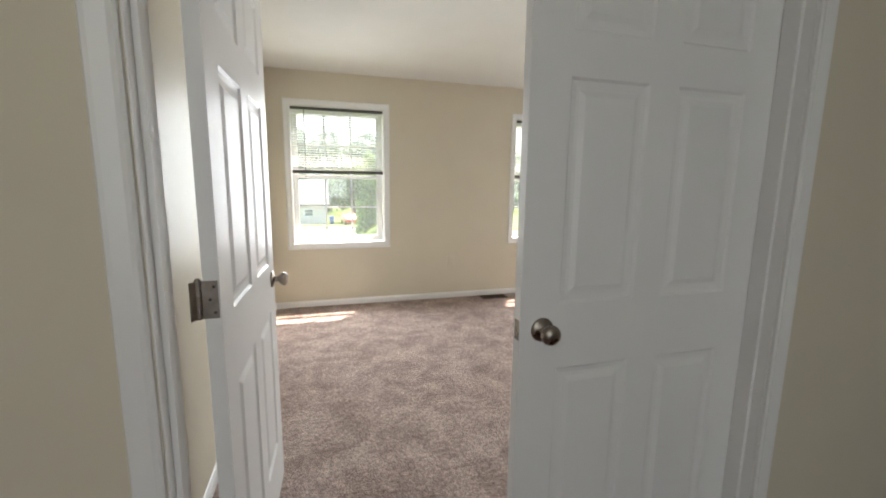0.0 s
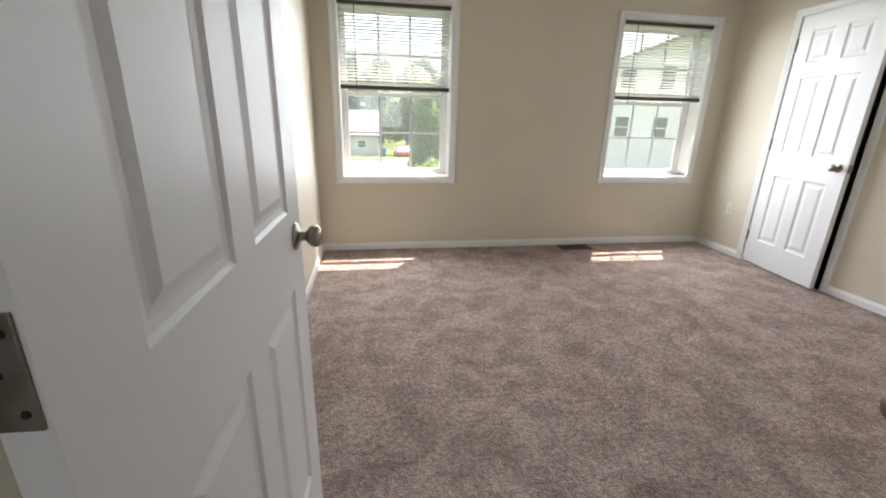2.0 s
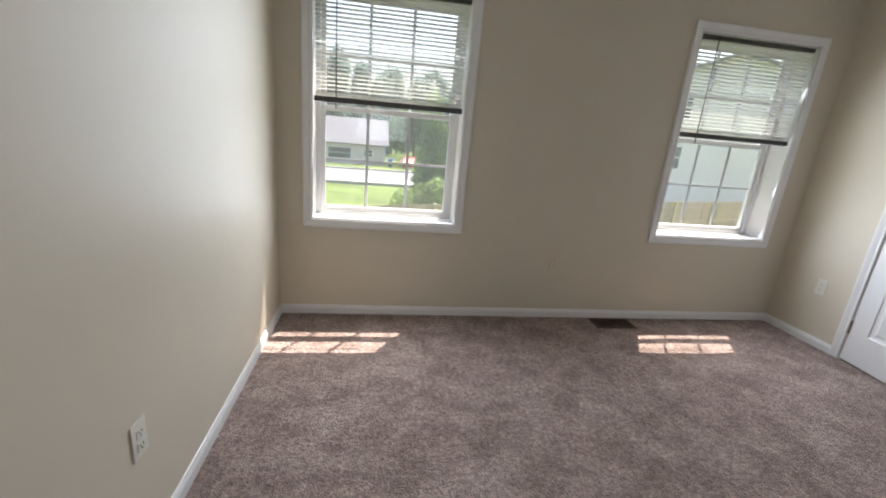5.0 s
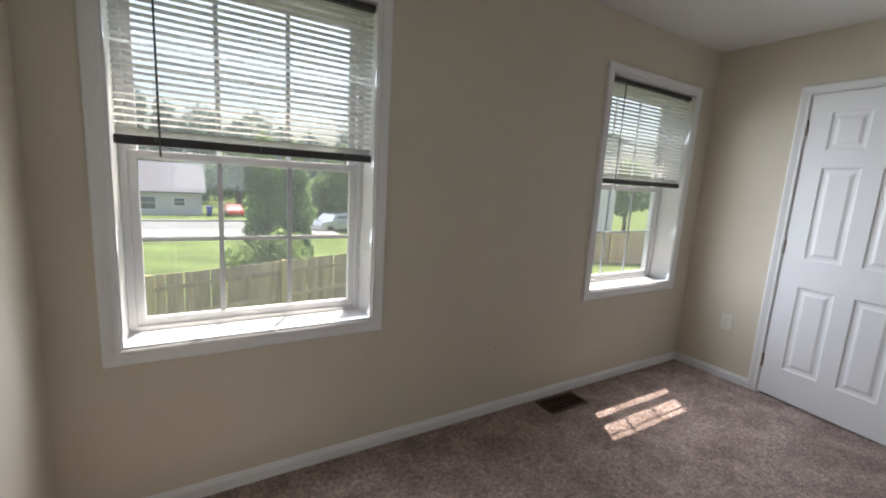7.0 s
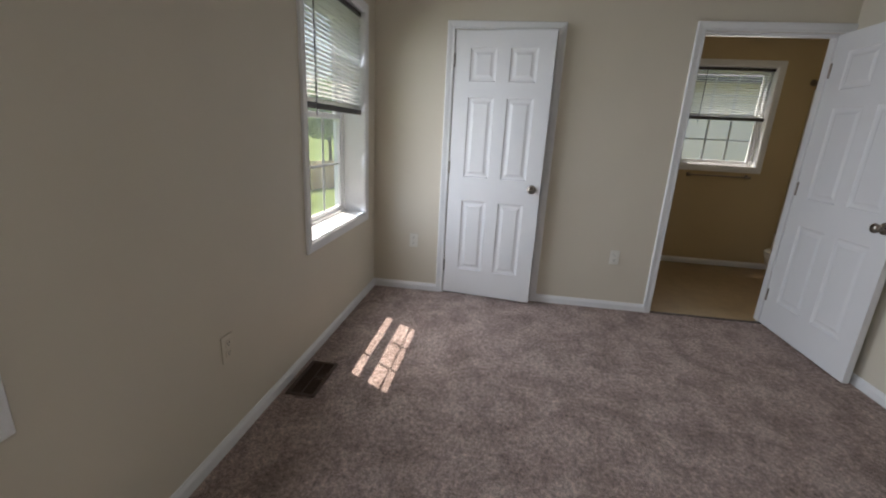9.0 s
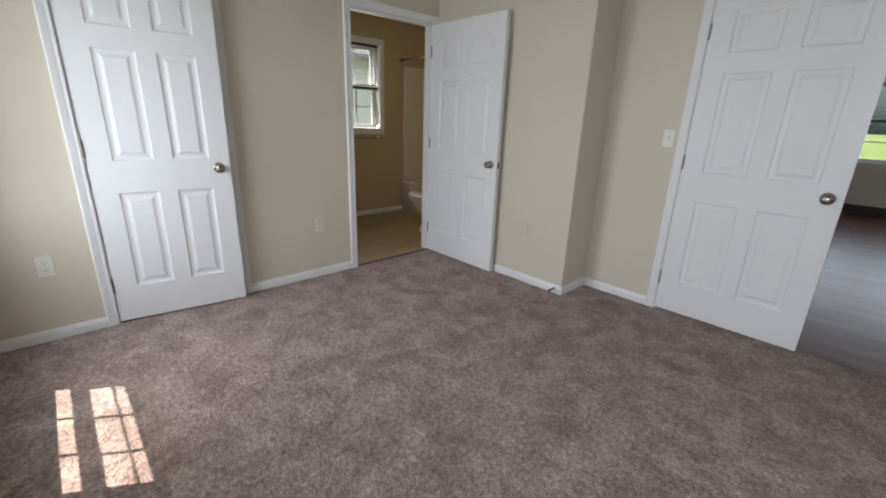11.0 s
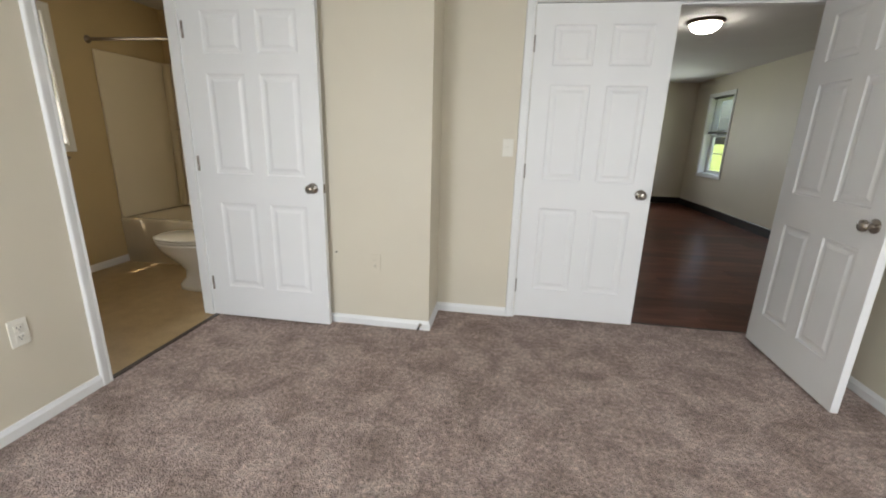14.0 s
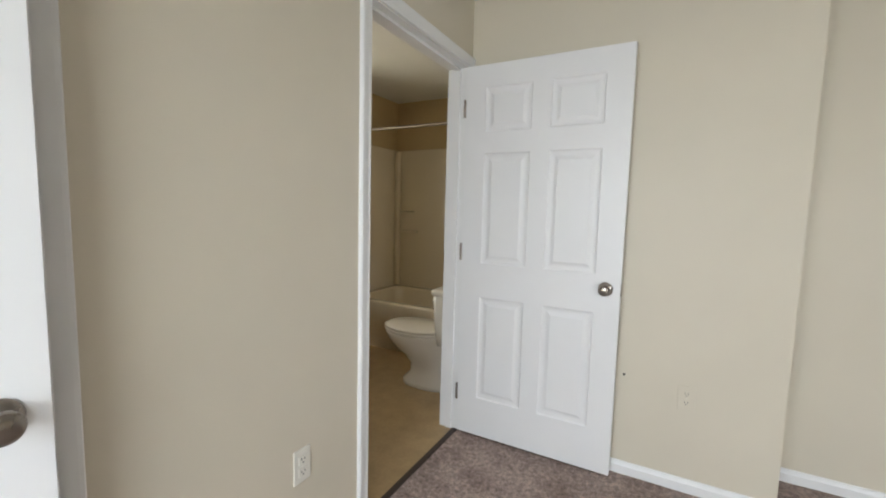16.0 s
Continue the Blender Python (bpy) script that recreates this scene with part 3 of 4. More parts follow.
# ---- doors ----
def panel_leaf(name, w, h, t):
    """A moulded six-panel leaf: x 0..w, y 0..t, z 0..h."""
    s, mull = 0.115, 0.095
    pw = (w - 2 * s - mull) / 2
    xs = [0, s, s + pw, s + pw + mull, w - s, w]
    k = h / 2.02
    zs = [0, 0.215 * k, 0.79 * k, 0.975 * k, 1.565 * k, 1.675 * k, 1.905 * k, h]
    bm = bmesh.new()
    steps = ((0.0, 0.0), (0.007, 0.0065), (0.020, 0.0085), (0.030, 0.0075), (0.046, 0.0015))

    def side(y, sign):
        cache = {}

        def v(x, z, d=0.0):
            key = (round(x, 5), round(z, 5), round(d, 5))
            if key not in cache:
                cache[key] = bm.verts.new((x, y + sign * d, z))
            return cache[key]
        for i in range(5):
            for j in range(7):
                x0, x1, z0, z1 = xs[i], xs[i + 1], zs[j], zs[j + 1]
                if i in (1, 3) and j in (1, 3, 5):
                    rings = [[v(x0 + a, z0 + a, d), v(x1 - a, z0 + a, d), v(x1 - a, z1 - a, d), v(x0 + a, z1 - a, d)] for a, d in steps]
                    for r0, r1 in zip(rings, rings[1:]):
                        for q in range(4):
                            bm.faces.new((r0[q], r0[(q + 1) % 4], r1[(q + 1) % 4], r1[q]))
                    bm.faces.new(rings[-1])
                else:
                    bm.faces.new((v(x0, z0), v(x1, z0), v(x1, z1), v(x0, z1)))
        return v
    va, vb = side(0.0, 1), side(t, -1)
    for i in range(5):
        for z in (0, h):
            bm.faces.new((va(xs[i], z), va(xs[i + 1], z), vb(xs[i + 1], z), vb(xs[i], z)))
    for j in range(7):
        for x in (0, w):
            bm.faces.new((va(x, zs[j]), va(x, zs[j + 1]), vb(x, zs[j + 1]), vb(x, zs[j])))
    return mesh_ob(name, bm, M_DOOR)


KNOB = [(0, 0), (0.033, 0.0), (0.0335, 0.003), (0.031, 0.006), (0.024, 0.009), (0.014, 0.012), (0.0115, 0.017), (0.0115, 0.026), (0.015, 0.030), (0.022, 0.034),
        (0.0265, 0.041), (0.0275, 0.048), (0.025, 0.056), (0.019, 0.0605), (0.011, 0.063), (0.0, 0.0635)]


def hinge(top, x, y, z, sx, turn=0.0):
    """A butt hinge: knuckled pin and two leaves, one on the door's edge and one toward the frame."""
    bm = bmesh.new()
    for i in range(5):
        r = bmesh.ops.create_cone(bm, cap_ends=True, segments=12, radius1=0.0065, radius2=0.0065, depth=0.0165)
        bmesh.ops.translate(bm, verts=r["verts"], vec=(0, 0, -0.035 + i * 0.0175))
    r = bmesh.ops.create_cone(bm, cap_ends=True, segments=10, radius1=0.0075, radius2=0.005, depth=0.006)
    bmesh.ops.translate(bm, verts=r["verts"], vec=(0, 0, 0.047))
    add_box(bm, 0.0, -0.0015, -0.044, 0.036 * sx, 0.0015, 0.044, 0.0006)
    ob = mesh_ob("hinge", bm, M_HINGE)
    part(ob, top)
    ob.matrix_basis = pose(x, y, z, 0, 0, turn)
    return ob


def door(name, m, w, h, label, pins_front=True, knob_back=True, thin_back=False):
    """A hinged door in local axes: hinge edge at x = 0, leaf along +x, room face at y = 0 looking to -y."""
    t = 0.035
    top = new(name)
    top.matrix_world = m
    structure(top, label, "door")
    part(panel_leaf("leaf", w, h, t), top)
    kz = 0.92 - 0.012
    k = part(lathe("knob", KNOB, M_NICKEL), top)
    k.matrix_basis = pose(w - 0.066, 0, kz, 90, 0, 0)
    if knob_back:
        k2 = new("knob", k.data)
        k2.parent = top
        k2.matrix_basis = pose(w - 0.066, t, kz, -90, 0, 0)
    part(box("latch", (w - 0.0005, t / 2 - 0.012, kz - 0.028), (w + 0.0015, t / 2 + 0.012, kz + 0.028), M_NICKEL, 0.0005), top)
    if pins_front:
        for z in (0.23, 1.03, 1.80):
            hinge(top, -0.004, -0.004, z, 1, 90)
    return top


LEAF = 0.808
# closed leaf of the entry: hinged at the east jamb, its room face level with the room wall
door("door_1", pose(ENT[1] - 0.003, YS, 0.012, 0, 0, 180), LEAF, 2.022, "white six-panel leaf of a double door, shut")
# open leaf of the entry, swung against the west wall
LEAN2 = 88.0
d2 = door("door_2", pose(0.192, 1.562, 0.012, 0, 0, LEAN2), LEAF, 2.022, "white six-panel leaf of a double door, standing open", pins_front=False)
for z in (0.23, 1.03, 1.80):
    bm = bmesh.new()
    for i in range(5):
        r = bmesh.ops.create_cone(bm, cap_ends=True, segments=12, radius1=0.0065, radius2=0.0065, depth=0.0165)
        bmesh.ops.translate(bm, verts=r["verts"], vec=(-0.006, 0.043, -0.035 + i * 0.0175))
    r = bmesh.ops.create_cone(bm, cap_ends=True, segments=10, radius1=0.0078, radius2=0.004, depth=0.007)
    bmesh.ops.translate(bm, verts=r["verts"], vec=(-0.006, 0.043, 0.0475))
    add_box(bm, -0.003, 0.004, -0.044, -0.0003, 0.041, 0.044, 0.0008)
    for sy, sz in ((0.012, 0.030), (0.021, 0.0), (0.012, -0.030)):
        r = bmesh.ops.create_cone(bm, cap_ends=True, segments=10, radius1=0.0035, radius2=0.0025, depth=0.002, matrix=pose(-0.0038, sy, sz, 0, -90, 0))
        for f in {f for v in r["verts"] for f in v.link_faces}:
            f.material_index = 1
    add_box(bm, -0.0015, 0, -0.044, 0.0015, 0.020, 0.044, 0.0008, pose(-0.006, 0.044, 0, 0, 0, 52))
    ob = part(mesh_ob("hinge", bm, [M_HINGE, M_DARK]), d2)
    ob.matrix_basis = pose(0, 0, z)

door("door_3", pose(XE - 0.002, CLO[1] - 0.004, 0.012, 0, 0, -97.0), CLO[1] - CLO[0] - 0.006, 2.0, "white six-panel closet door, slightly ajar")
door("door_4", pose(XE - 0.004, 1.958, 0.012, 0, 0, 179.6), 0.824, 2.018, "white six-panel bathroom door standing open", knob_back=False)

# ---- plates, register, stops ----
def outlet(m, label="white duplex outlet on a white cover plate", skin=M_PLATE):
    top = new("wall_outlet")
    top.matrix_world = m
    tagged(top, label, "outlet", "outlets along the walls")
    part(box("cover_plate", (-0.035, -0.006, -0.057), (0.035, 0.0, 0.057), skin, 0.0025), top)
    for z in (0.021, -0.021):
        bm = bmesh.new()
        add_box(bm, -0.0165, -0.0085, z - 0.014, 0.0165, -0.0055, z + 0.014, 0.0012)
        part(mesh_ob("receptacle", bm, skin), top)
        bm = bmesh.new()
        add_box(bm, -0.0075, -0.0092, z - 0.001, -0.0055, -0.0083, z + 0.008)
        add_box(bm, 0.0055, -0.0092, z - 0.001, 0.0075, -0.0083, z + 0.007)
        add_box(bm, -0.0022, -0.0092, z - 0.010, 0.0022, -0.0083, z - 0.006)
        part(mesh_ob("slot", bm, M_DARK), top)
    s = part(lathe("screw", [(0, 0), (0.003, 0), (0.0025, 0.001), (0, 0.0012)], M_PLATE, 10), top)
    s.matrix_basis = pose(0, -0.006, 0, 90, 0, 0)
    return top


first = outlet(pose(XE, 4.705, 0.43, 0, 0, -90))
outlet(pose(2.65, BY, 0.445, 0, 0, 180), "outlet on a plate painted over in cream", M_WALL)
outlet(pose(1.852, YN, 0.437), "outlet on a plate painted over in cream", M_WALL)
for m in (pose(XE, 3.105, 0.43, 0, 0, -90), pose(XW, 3.371, 0.405, 0, 0, 90)):
    copy_thing(first, m)
cx = new("cable_plate")
cx.matrix_world = pose(XW, 3.063, 0.405, 0, 0, 90)
tagged(cx, "white cover plate with one cable jack", "wall plate")
part(box("cover_plate", (-0.035, -0.006, -0.057), (0.035, 0.0, 0.057), M_PLATE, 0.0025), cx)
j = part(lathe("jack", [(0, 0), (0.0065, 0), (0.0065, 0.003), (0.0045, 0.003), (0.0045, 0.010), (0.001, 0.010), (0.001, 0.006), (0, 0.006)], M_DARK, 14), cx)
j.matrix_basis = pose(0, -0.006, 0, 90, 0, 0)

sw = new("light_switch")
sw.matrix_world = pose(1.846, YS, 1.19, 0, 0, 180)
tagged(sw, "white toggle light switch on a cover plate", "light switch")
part(box("cover_plate", (-0.035, -0.006, -0.057), (0.035, 0.0, 0.057), M_PLATE, 0.0025), sw)
bm = bmesh.new()
add_box(bm, -0.005, -0.016, -0.006, 0.005, -0.004, 0.010, 0.0015, pose(0, 0, 0, -18, 0, 0))
part(mesh_ob("toggle", bm, M_PLATE), sw)

reg = new("floor_register")
reg.matrix_world = pose(2.185, 4.852, 0.003)
tagged(reg, "brown metal floor register set in the carpet", "floor register")
bm = bmesh.new()
w, d = 0.315, 0.155
for a in ((0, 0, w, 0.018), (0, d - 0.018, w, d), (0, 0.018, 0.018, d - 0.018), (w - 0.018, 0.018, w, d - 0.018)):
    add_box(bm, a[0], a[1], 0, a[2], a[3], 0.006, 0.0015)
part(mesh_ob("rim", bm, M_BRONZE), reg)
bm = bmesh.new()
for i in range(21):
    x = 0.024 + i * 0.0133
    add_box(bm, x, 0.019, -0.004, x + 0.003, d - 0.019, 0.004)
add_box(bm, 0.019, d / 2 - 0.003, -0.003, w - 0.019, d / 2 + 0.003, 0.0045)
part(mesh_ob("louvre", bm, M_BRONZE), reg)
part(box("duct", (0.015, 0.015, -0.006), (w - 0.015, d - 0.015, -0.0025), M_DARK), reg)


def door_stop(m):
    top = new("door_stop")
    top.matrix_world = m
    tagged(top, "small spring door stop screwed to the baseboard", "door stop", "door stops")
    part(lathe("base", [(0, 0), (0.011, 0), (0.011, 0.004), (0.006, 0.007), (0, 0.007)], M_NICKEL, 16), top)
    pts = [(0.0055 * math.cos(i * 0.7), 0.0055 * math.sin(i * 0.7), 0.006 + i * 0.00048) for i in range(110)]
    part(tube("spring", pts, 0.0011, M_NICKEL), top)
    part(lathe("tip", [(0, 0.058), (0.0075, 0.058), (0.008, 0.064), (0.0075, 0.071), (0, 0.072)], M_DARK, 16), top)


door_stop(pose(XW + 0.0135, 2.58, 0.04, 0, 90, 0))
door_stop(pose(2.345, BY + 0.0135, 0.04, -90, 0, 0))
# dark disc on the wall face, standing for the shade inside a small hole
bm = bmesh.new()
bmesh.ops.create_cone(bm, cap_ends=True, segments=9, radius1=0.006, radius2=0.004, depth=0.002, matrix=pose(2.915, BY + 0.0008, 0.50, 90, 0, 0))
tagged(mesh_ob("wall_hole", bm, M_DARK), "dark disc standing for a small hole in the cream wall", "wall anchor")

# ---- living room ----
PL, PW = 1.22, 0.19
rows = int((LY1 - LY0 + 0.08) / PW) + 1
rnd = random.Random(7)
floor_living = bpy.data.objects["floor_living"]
lamp = new("ceiling_light")
lamp.matrix_world = pose(0.03, -0.43, H)
tagged(lamp, "flush ceiling light with bronze ring and lit frosted dome", "ceiling light")
part(lathe("ring", [(0, 0), (0.165, 0), (0.168, -0.008), (0.160, -0.022), (0.150, -0.030), (0.140, -0.032), (0.135, -0.026)], M_BRONZE, 40), lamp)
part(lathe("dome", [(0.137, -0.027), (0.134, -0.045), (0.122, -0.066), (0.100, -0.086), (0.070, -0.101), (0.035, -0.110), (0, -0.113)], M_GLOW, 40), lamp)

# ---- bathroom ----
tub = new("bathtub")
tub.matrix_world = pose(XE + T + 0.003, TY0 + 0.003, -0.006)
tagged(tub, "glossy off-white tub with a moulded wall surround", "bathtub")
L, D, TH = TX1 - XE - T - 0.006, 0.81, 0.43


def rrect(x0, y0, x1, y1, r, z, n=6):
    out = []
    for cx_, cy_, a0 in ((x1 - r, y1 - r, 0), (x0 + r, y1 - r, 90), (x0 + r, y0 + r, 180), (x1 - r, y0 + r, 270)):
        for i in range(n + 1):
            a = radians(a0 + 90 * i / n)
            out.append((cx_ + r * math.cos(a), cy_ + r * math.sin(a), z))
    return out


part(loft("basin", [rrect(0, 0, L, D - 0.02, 0.01, 0), rrect(0, 0, L, D - 0.008, 0.012, TH - 0.05), rrect(0, 0, L, D, 0.02, TH - 0.015), rrect(0.004, 0.004, L - 0.004, D - 0.006, 0.02, TH),
                    rrect(0.07, 0.06, L - 0.07, D - 0.07, 0.10, TH), rrect(0.085, 0.075, L - 0.085, D - 0.085, 0.11, TH - 0.02),
                    rrect(0.13, 0.12, L - 0.13, D - 0.12, 0.12, 0.12), rrect(0.18, 0.17, L - 0.18, D - 0.17, 0.1, 0.08)], M_ACRYL), tub)
bm = bmesh.new()
ST = 1.90
add_box(bm, 0, 0, TH + 0.001, L, 0.022, ST, 0.006)
add_box(bm, 0, 0.023, TH + 0.001, 0.022, D - 0.02, ST, 0.006)
add_box(bm, L - 0.022, 0.023, TH + 0.001, L, D - 0.02, ST, 0.006)
for xa in (0.024, L - 0.084):
    add_box(bm, xa, 0.024, TH + 0.01, xa + 0.06, 0.084, ST - 0.01, 0.02)
add_box(bm, L - 0.30, 0.024, 1.02, L - 0.09, 0.085, 1.05, 0.008)
add_box(bm, 0.09, 0.024, 1.02, 0.30, 0.085, 1.05, 0.008)
part(mesh_ob("surround", bm, M_ACRYL), tub)
part(tube("grab_bar", [(L - 0.28, 0.075, 1.25), (L - 0.10, 0.075, 1.25)], 0.008, M_CHROME), tub)

rod = new("shower_rod")
rod.matrix_world = pose(XE + T, TY0 + D, 1.963)
tagged(rod, "aged metal shower curtain rod between the walls", "shower rod")
RL = TX1 - XE - T
part(tube("pole", [(0.004, 0, 0), (RL - 0.004, 0, 0)], 0.0125, M_HINGE), rod)
for x, ry in ((0.0, 90), (RL, -90)):
    f = part(lathe("flange", [(0, 0), (0.032, 0), (0.032, 0.006), (0.018, 0.012), (0.016, 0.03), (0, 0.03)], M_HINGE, 20), rod)
    f.matrix_basis = pose(x, 0, 0, 0, ry, 0)

bar = new("towel_bar")
bar.matrix_world = pose(TX1, 1.42, 1.00)
tagged(bar, "metal towel bar under the bathroom window", "towel bar")
part(tube("bar", [(-0.055, 0.0, 0), (-0.055, 0.62, 0)], 0.008, M_HINGE), bar)
for y in (0.02, 0.60):
    f = part(lathe("post", [(0, 0), (0.022, 0), (0.022, 0.008), (0.012, 0.014), (0.012, 0.05), (0.014, 0.066), (0, 0.068)], M_HINGE, 16), bar)
    f.matrix_basis = pose(0, y, 0, 0, -90, 0)

wc = new("toilet")
wc.matrix_world = pose(XE + T, 1.47, -0.006)
tagged(wc, "white porcelain toilet with its lid down", "toilet")


def oval(x0, x1, hw, z, n=28, sq=2.3):
    cx_, a = (x0 + x1) / 2, (x1 - x0) / 2
    out = []
    for i in range(n):
        t = 2 * math.pi * i / n
        c, s = math.cos(t), math.sin(t)
        out.append((cx_ + a * math.copysign(abs(c) ** (2 / sq), c), hw * math.copysign(abs(s) ** (2 / sq), s), z))
    return out


part(loft("bowl", [oval(0.16, 0.56, 0.115, 0.0), oval(0.16, 0.56, 0.112, 0.03), oval(0.19, 0.50, 0.088, 0.09), oval(0.19, 0.50, 0.092, 0.16), oval(0.20, 0.56, 0.115, 0.22), oval(0.20, 0.64, 0.150, 0.28), oval(0.20, 0.68, 0.172, 0.33),
                   oval(0.20, 0.70, 0.182, 0.37), oval(0.20, 0.705, 0.184, 0.385), oval(0.21, 0.69, 0.172, 0.39)], M_PORC), wc)
part(loft("seat", [oval(0.215, 0.705, 0.180, 0.391), oval(0.21, 0.712, 0.186, 0.396), oval(0.21, 0.712, 0.186, 0.406), oval(0.22, 0.70, 0.176, 0.411)], M_PORC), wc)
part(loft("lid", [oval(0.215, 0.708, 0.182, 0.4125), oval(0.21, 0.714, 0.187, 0.417), oval(0.21, 0.714, 0.187, 0.428), oval(0.23, 0.69, 0.168, 0.436)], M_PORC), wc)
part(loft("tank", [rrect(0.012, -0.20, 0.195, 0.20, 0.03, 0.37), rrect(0.008, -0.225, 0.205, 0.225, 0.035, 0.50), rrect(0.008, -0.235, 0.21, 0.235, 0.035, 0.72)], M_PORC), wc)
part(loft("tank_lid", [rrect(0.004, -0.243, 0.22, 0.243, 0.035, 0.722), rrect(0.002, -0.247, 0.224, 0.247, 0.036, 0.735), rrect(0.004, -0.245, 0.222, 0.245, 0.036, 0.752), rrect(0.02, -0.23, 0.205, 0.23, 0.03, 0.758)], M_PORC), wc)
part(box("flush_lever", (0.211, 0.12, 0.66), (0.225, 0.20, 0.675), M_CHROME, 0.004), wc)

# ---- outdoors ----
M_GRASS = mat("sunlit_lawn", (0.115, 0.15, 0.045), 0.95, vary=0.35, scale=0.5, fine=0.4, bscale=9, bump=0.8, bdist=0.05, spec=0.1)
M_ROAD = mat("pale_asphalt", (0.17, 0.165, 0.165), 0.85, vary=0.08, scale=0.4, fine=0.1, bscale=20)
M_CONC = mat("pale_concrete", (0.33, 0.32, 0.30), 0.85, vary=0.08, scale=0.8, fine=0.08, bscale=14)
M_PICKET = grain_mat("weathered_fence_wood", (0.28, 0.215, 0.14), (0.48, 0.385, 0.265), 0.85, (22, 22, 1.6), 0.2, 0.22)
M_POST = grain_mat("yellowish_fence_post", (0.38, 0.32, 0.16), (0.55, 0.46, 0.26), 0.8, (20, 20, 1.5), 0.2, 0.1)
M_BARK = mat("tree_bark", (0.10, 0.075, 0.055), 0.95, vary=0.3, scale=4, fine=0.3, bscale=18, bump=0.8, bdist=0.03)


def leaf_mat(name, base):
    m = mat(name, base, 0.7, vary=0.45, scale=0.9, fine=0.3, bscale=6, spec=0.2)
    n, link = m.node_tree.nodes, m.node_tree.links.new
    p = n["Principled BSDF"]
    tl = n.new("ShaderNodeBsdfTranslucent")
    link(p.inputs["Base Color"].links[0].from_socket, tl.inputs["Color"])
    mx = n.new("ShaderNodeMixShader")
    mx.inputs[0].default_value = 0.65
    link(p.outputs[0], mx.inputs[1])
    link(tl.outputs[0], mx.inputs[2])
    link(mx.outputs[0], n["Material Output"].inputs["Surface"])
    return m


M_CYP = leaf_mat("cypress_leaf", (0.20, 0.29, 0.11))
M_LEAF = leaf_mat("broad_leaf", (0.21, 0.28, 0.14))
# distant leaves made paler and greyer: the air's haze is in the base colour
M_FAR_HAZED = leaf_mat("far_leaf_hazed", (0.26, 0.31, 0.28))
M_BUSH = leaf_mat("bush_leaf", (0.26, 0.34, 0.12))
M_SIDE_W = siding_mat("white_lap_siding", (0.82, 0.76, 0.66), 0.13)
M_SIDE_B = siding_mat("grey_blue_siding", (0.64, 0.58, 0.54), 0.2)
M_ROOF = mat("grey_shingle", (0.16, 0.15, 0.17), 0.9, vary=0.15, scale=1.5, fine=0.2, bscale=12)
M_PANE = mat("dark_window_pane", (0.05, 0.06, 0.07), 0.08, vary=0.1)
M_RED = mat("red_car_paint", (0.50, 0.03, 0.025), 0.25, vary=0.03, coat=0.6)
M_GREYCAR = mat("silver_car_paint", (0.45, 0.47, 0.50), 0.25, 0.4, vary=0.03, coat=0.6)
M_TYRE = mat("tyre_rubber", (0.02, 0.02, 0.02), 0.8)
M_BLUE = mat("blue_plastic", (0.03, 0.07, 0.35), 0.45)


def gz(x, y):
    """Height of the ground: level by the house, falling away across the road."""
    d = max(0.0, y - 18.0)
    return -2.2 - 0.047 * min(d, 60.0) - 0.012 * max(0.0, d - 60.0)


bm = bmesh.new()
xs_ = [-1500, -500, -200, -100, -60] + [-40 + 4 * i for i in range(26)] + [80, 120, 250, 600, 1500]
ys_ = [-1500, -400, -100, -40, -10, 0, 8, 12, 16, 18] + [20 + 4 * i for i in range(16)] + [90, 120, 200, 400, 900, 1800]
g = [[bm.verts.new((x, y, gz(x, y) + 0.05 * noise.noise(Vector((x * 0.2, y * 0.2, 0))))) for x in xs_] for y in ys_]
for a, b in zip(g, g[1:]):
    for i in range(len(xs_) - 1):
        bm.faces.new((a[i], a[i + 1], b[i + 1], b[i]))
structure(mesh_ob("ground", bm, M_GRASS, True), "bright mown lawn sloping down to a road", "lawn")


def strip(name, y0, y1, lift, material, label, cat, x0=-80, x1=9):
    bm = bmesh.new()
    prev = None
    for i in range(23):
        x = x0 + (x1 - x0) * i / 22
        cur = [bm.verts.new((x, y, gz(x, y) + z)) for y, z in ((y0, -0.3), (y0, lift), (y1, lift), (y1, -0.3))]
        if prev:
            for k in range(4):
                bm.faces.new((prev[k], prev[(k + 1) % 4], cur[(k + 1) % 4], cur[k]))
        prev = cur
    return structure(mesh_ob(name, bm, material), label, cat)


strip("road", 35.5, 46, 0.08, M_ROAD, "pale sunlit asphalt road", "road")
strip("pavement", 31, 35.5, 0.20, M_CONC, "pale concrete pavement along the road", "pavement")
strip("kerb", 46, 46.6, 0.22, M_CONC, "pale concrete kerb across the road", "kerb")


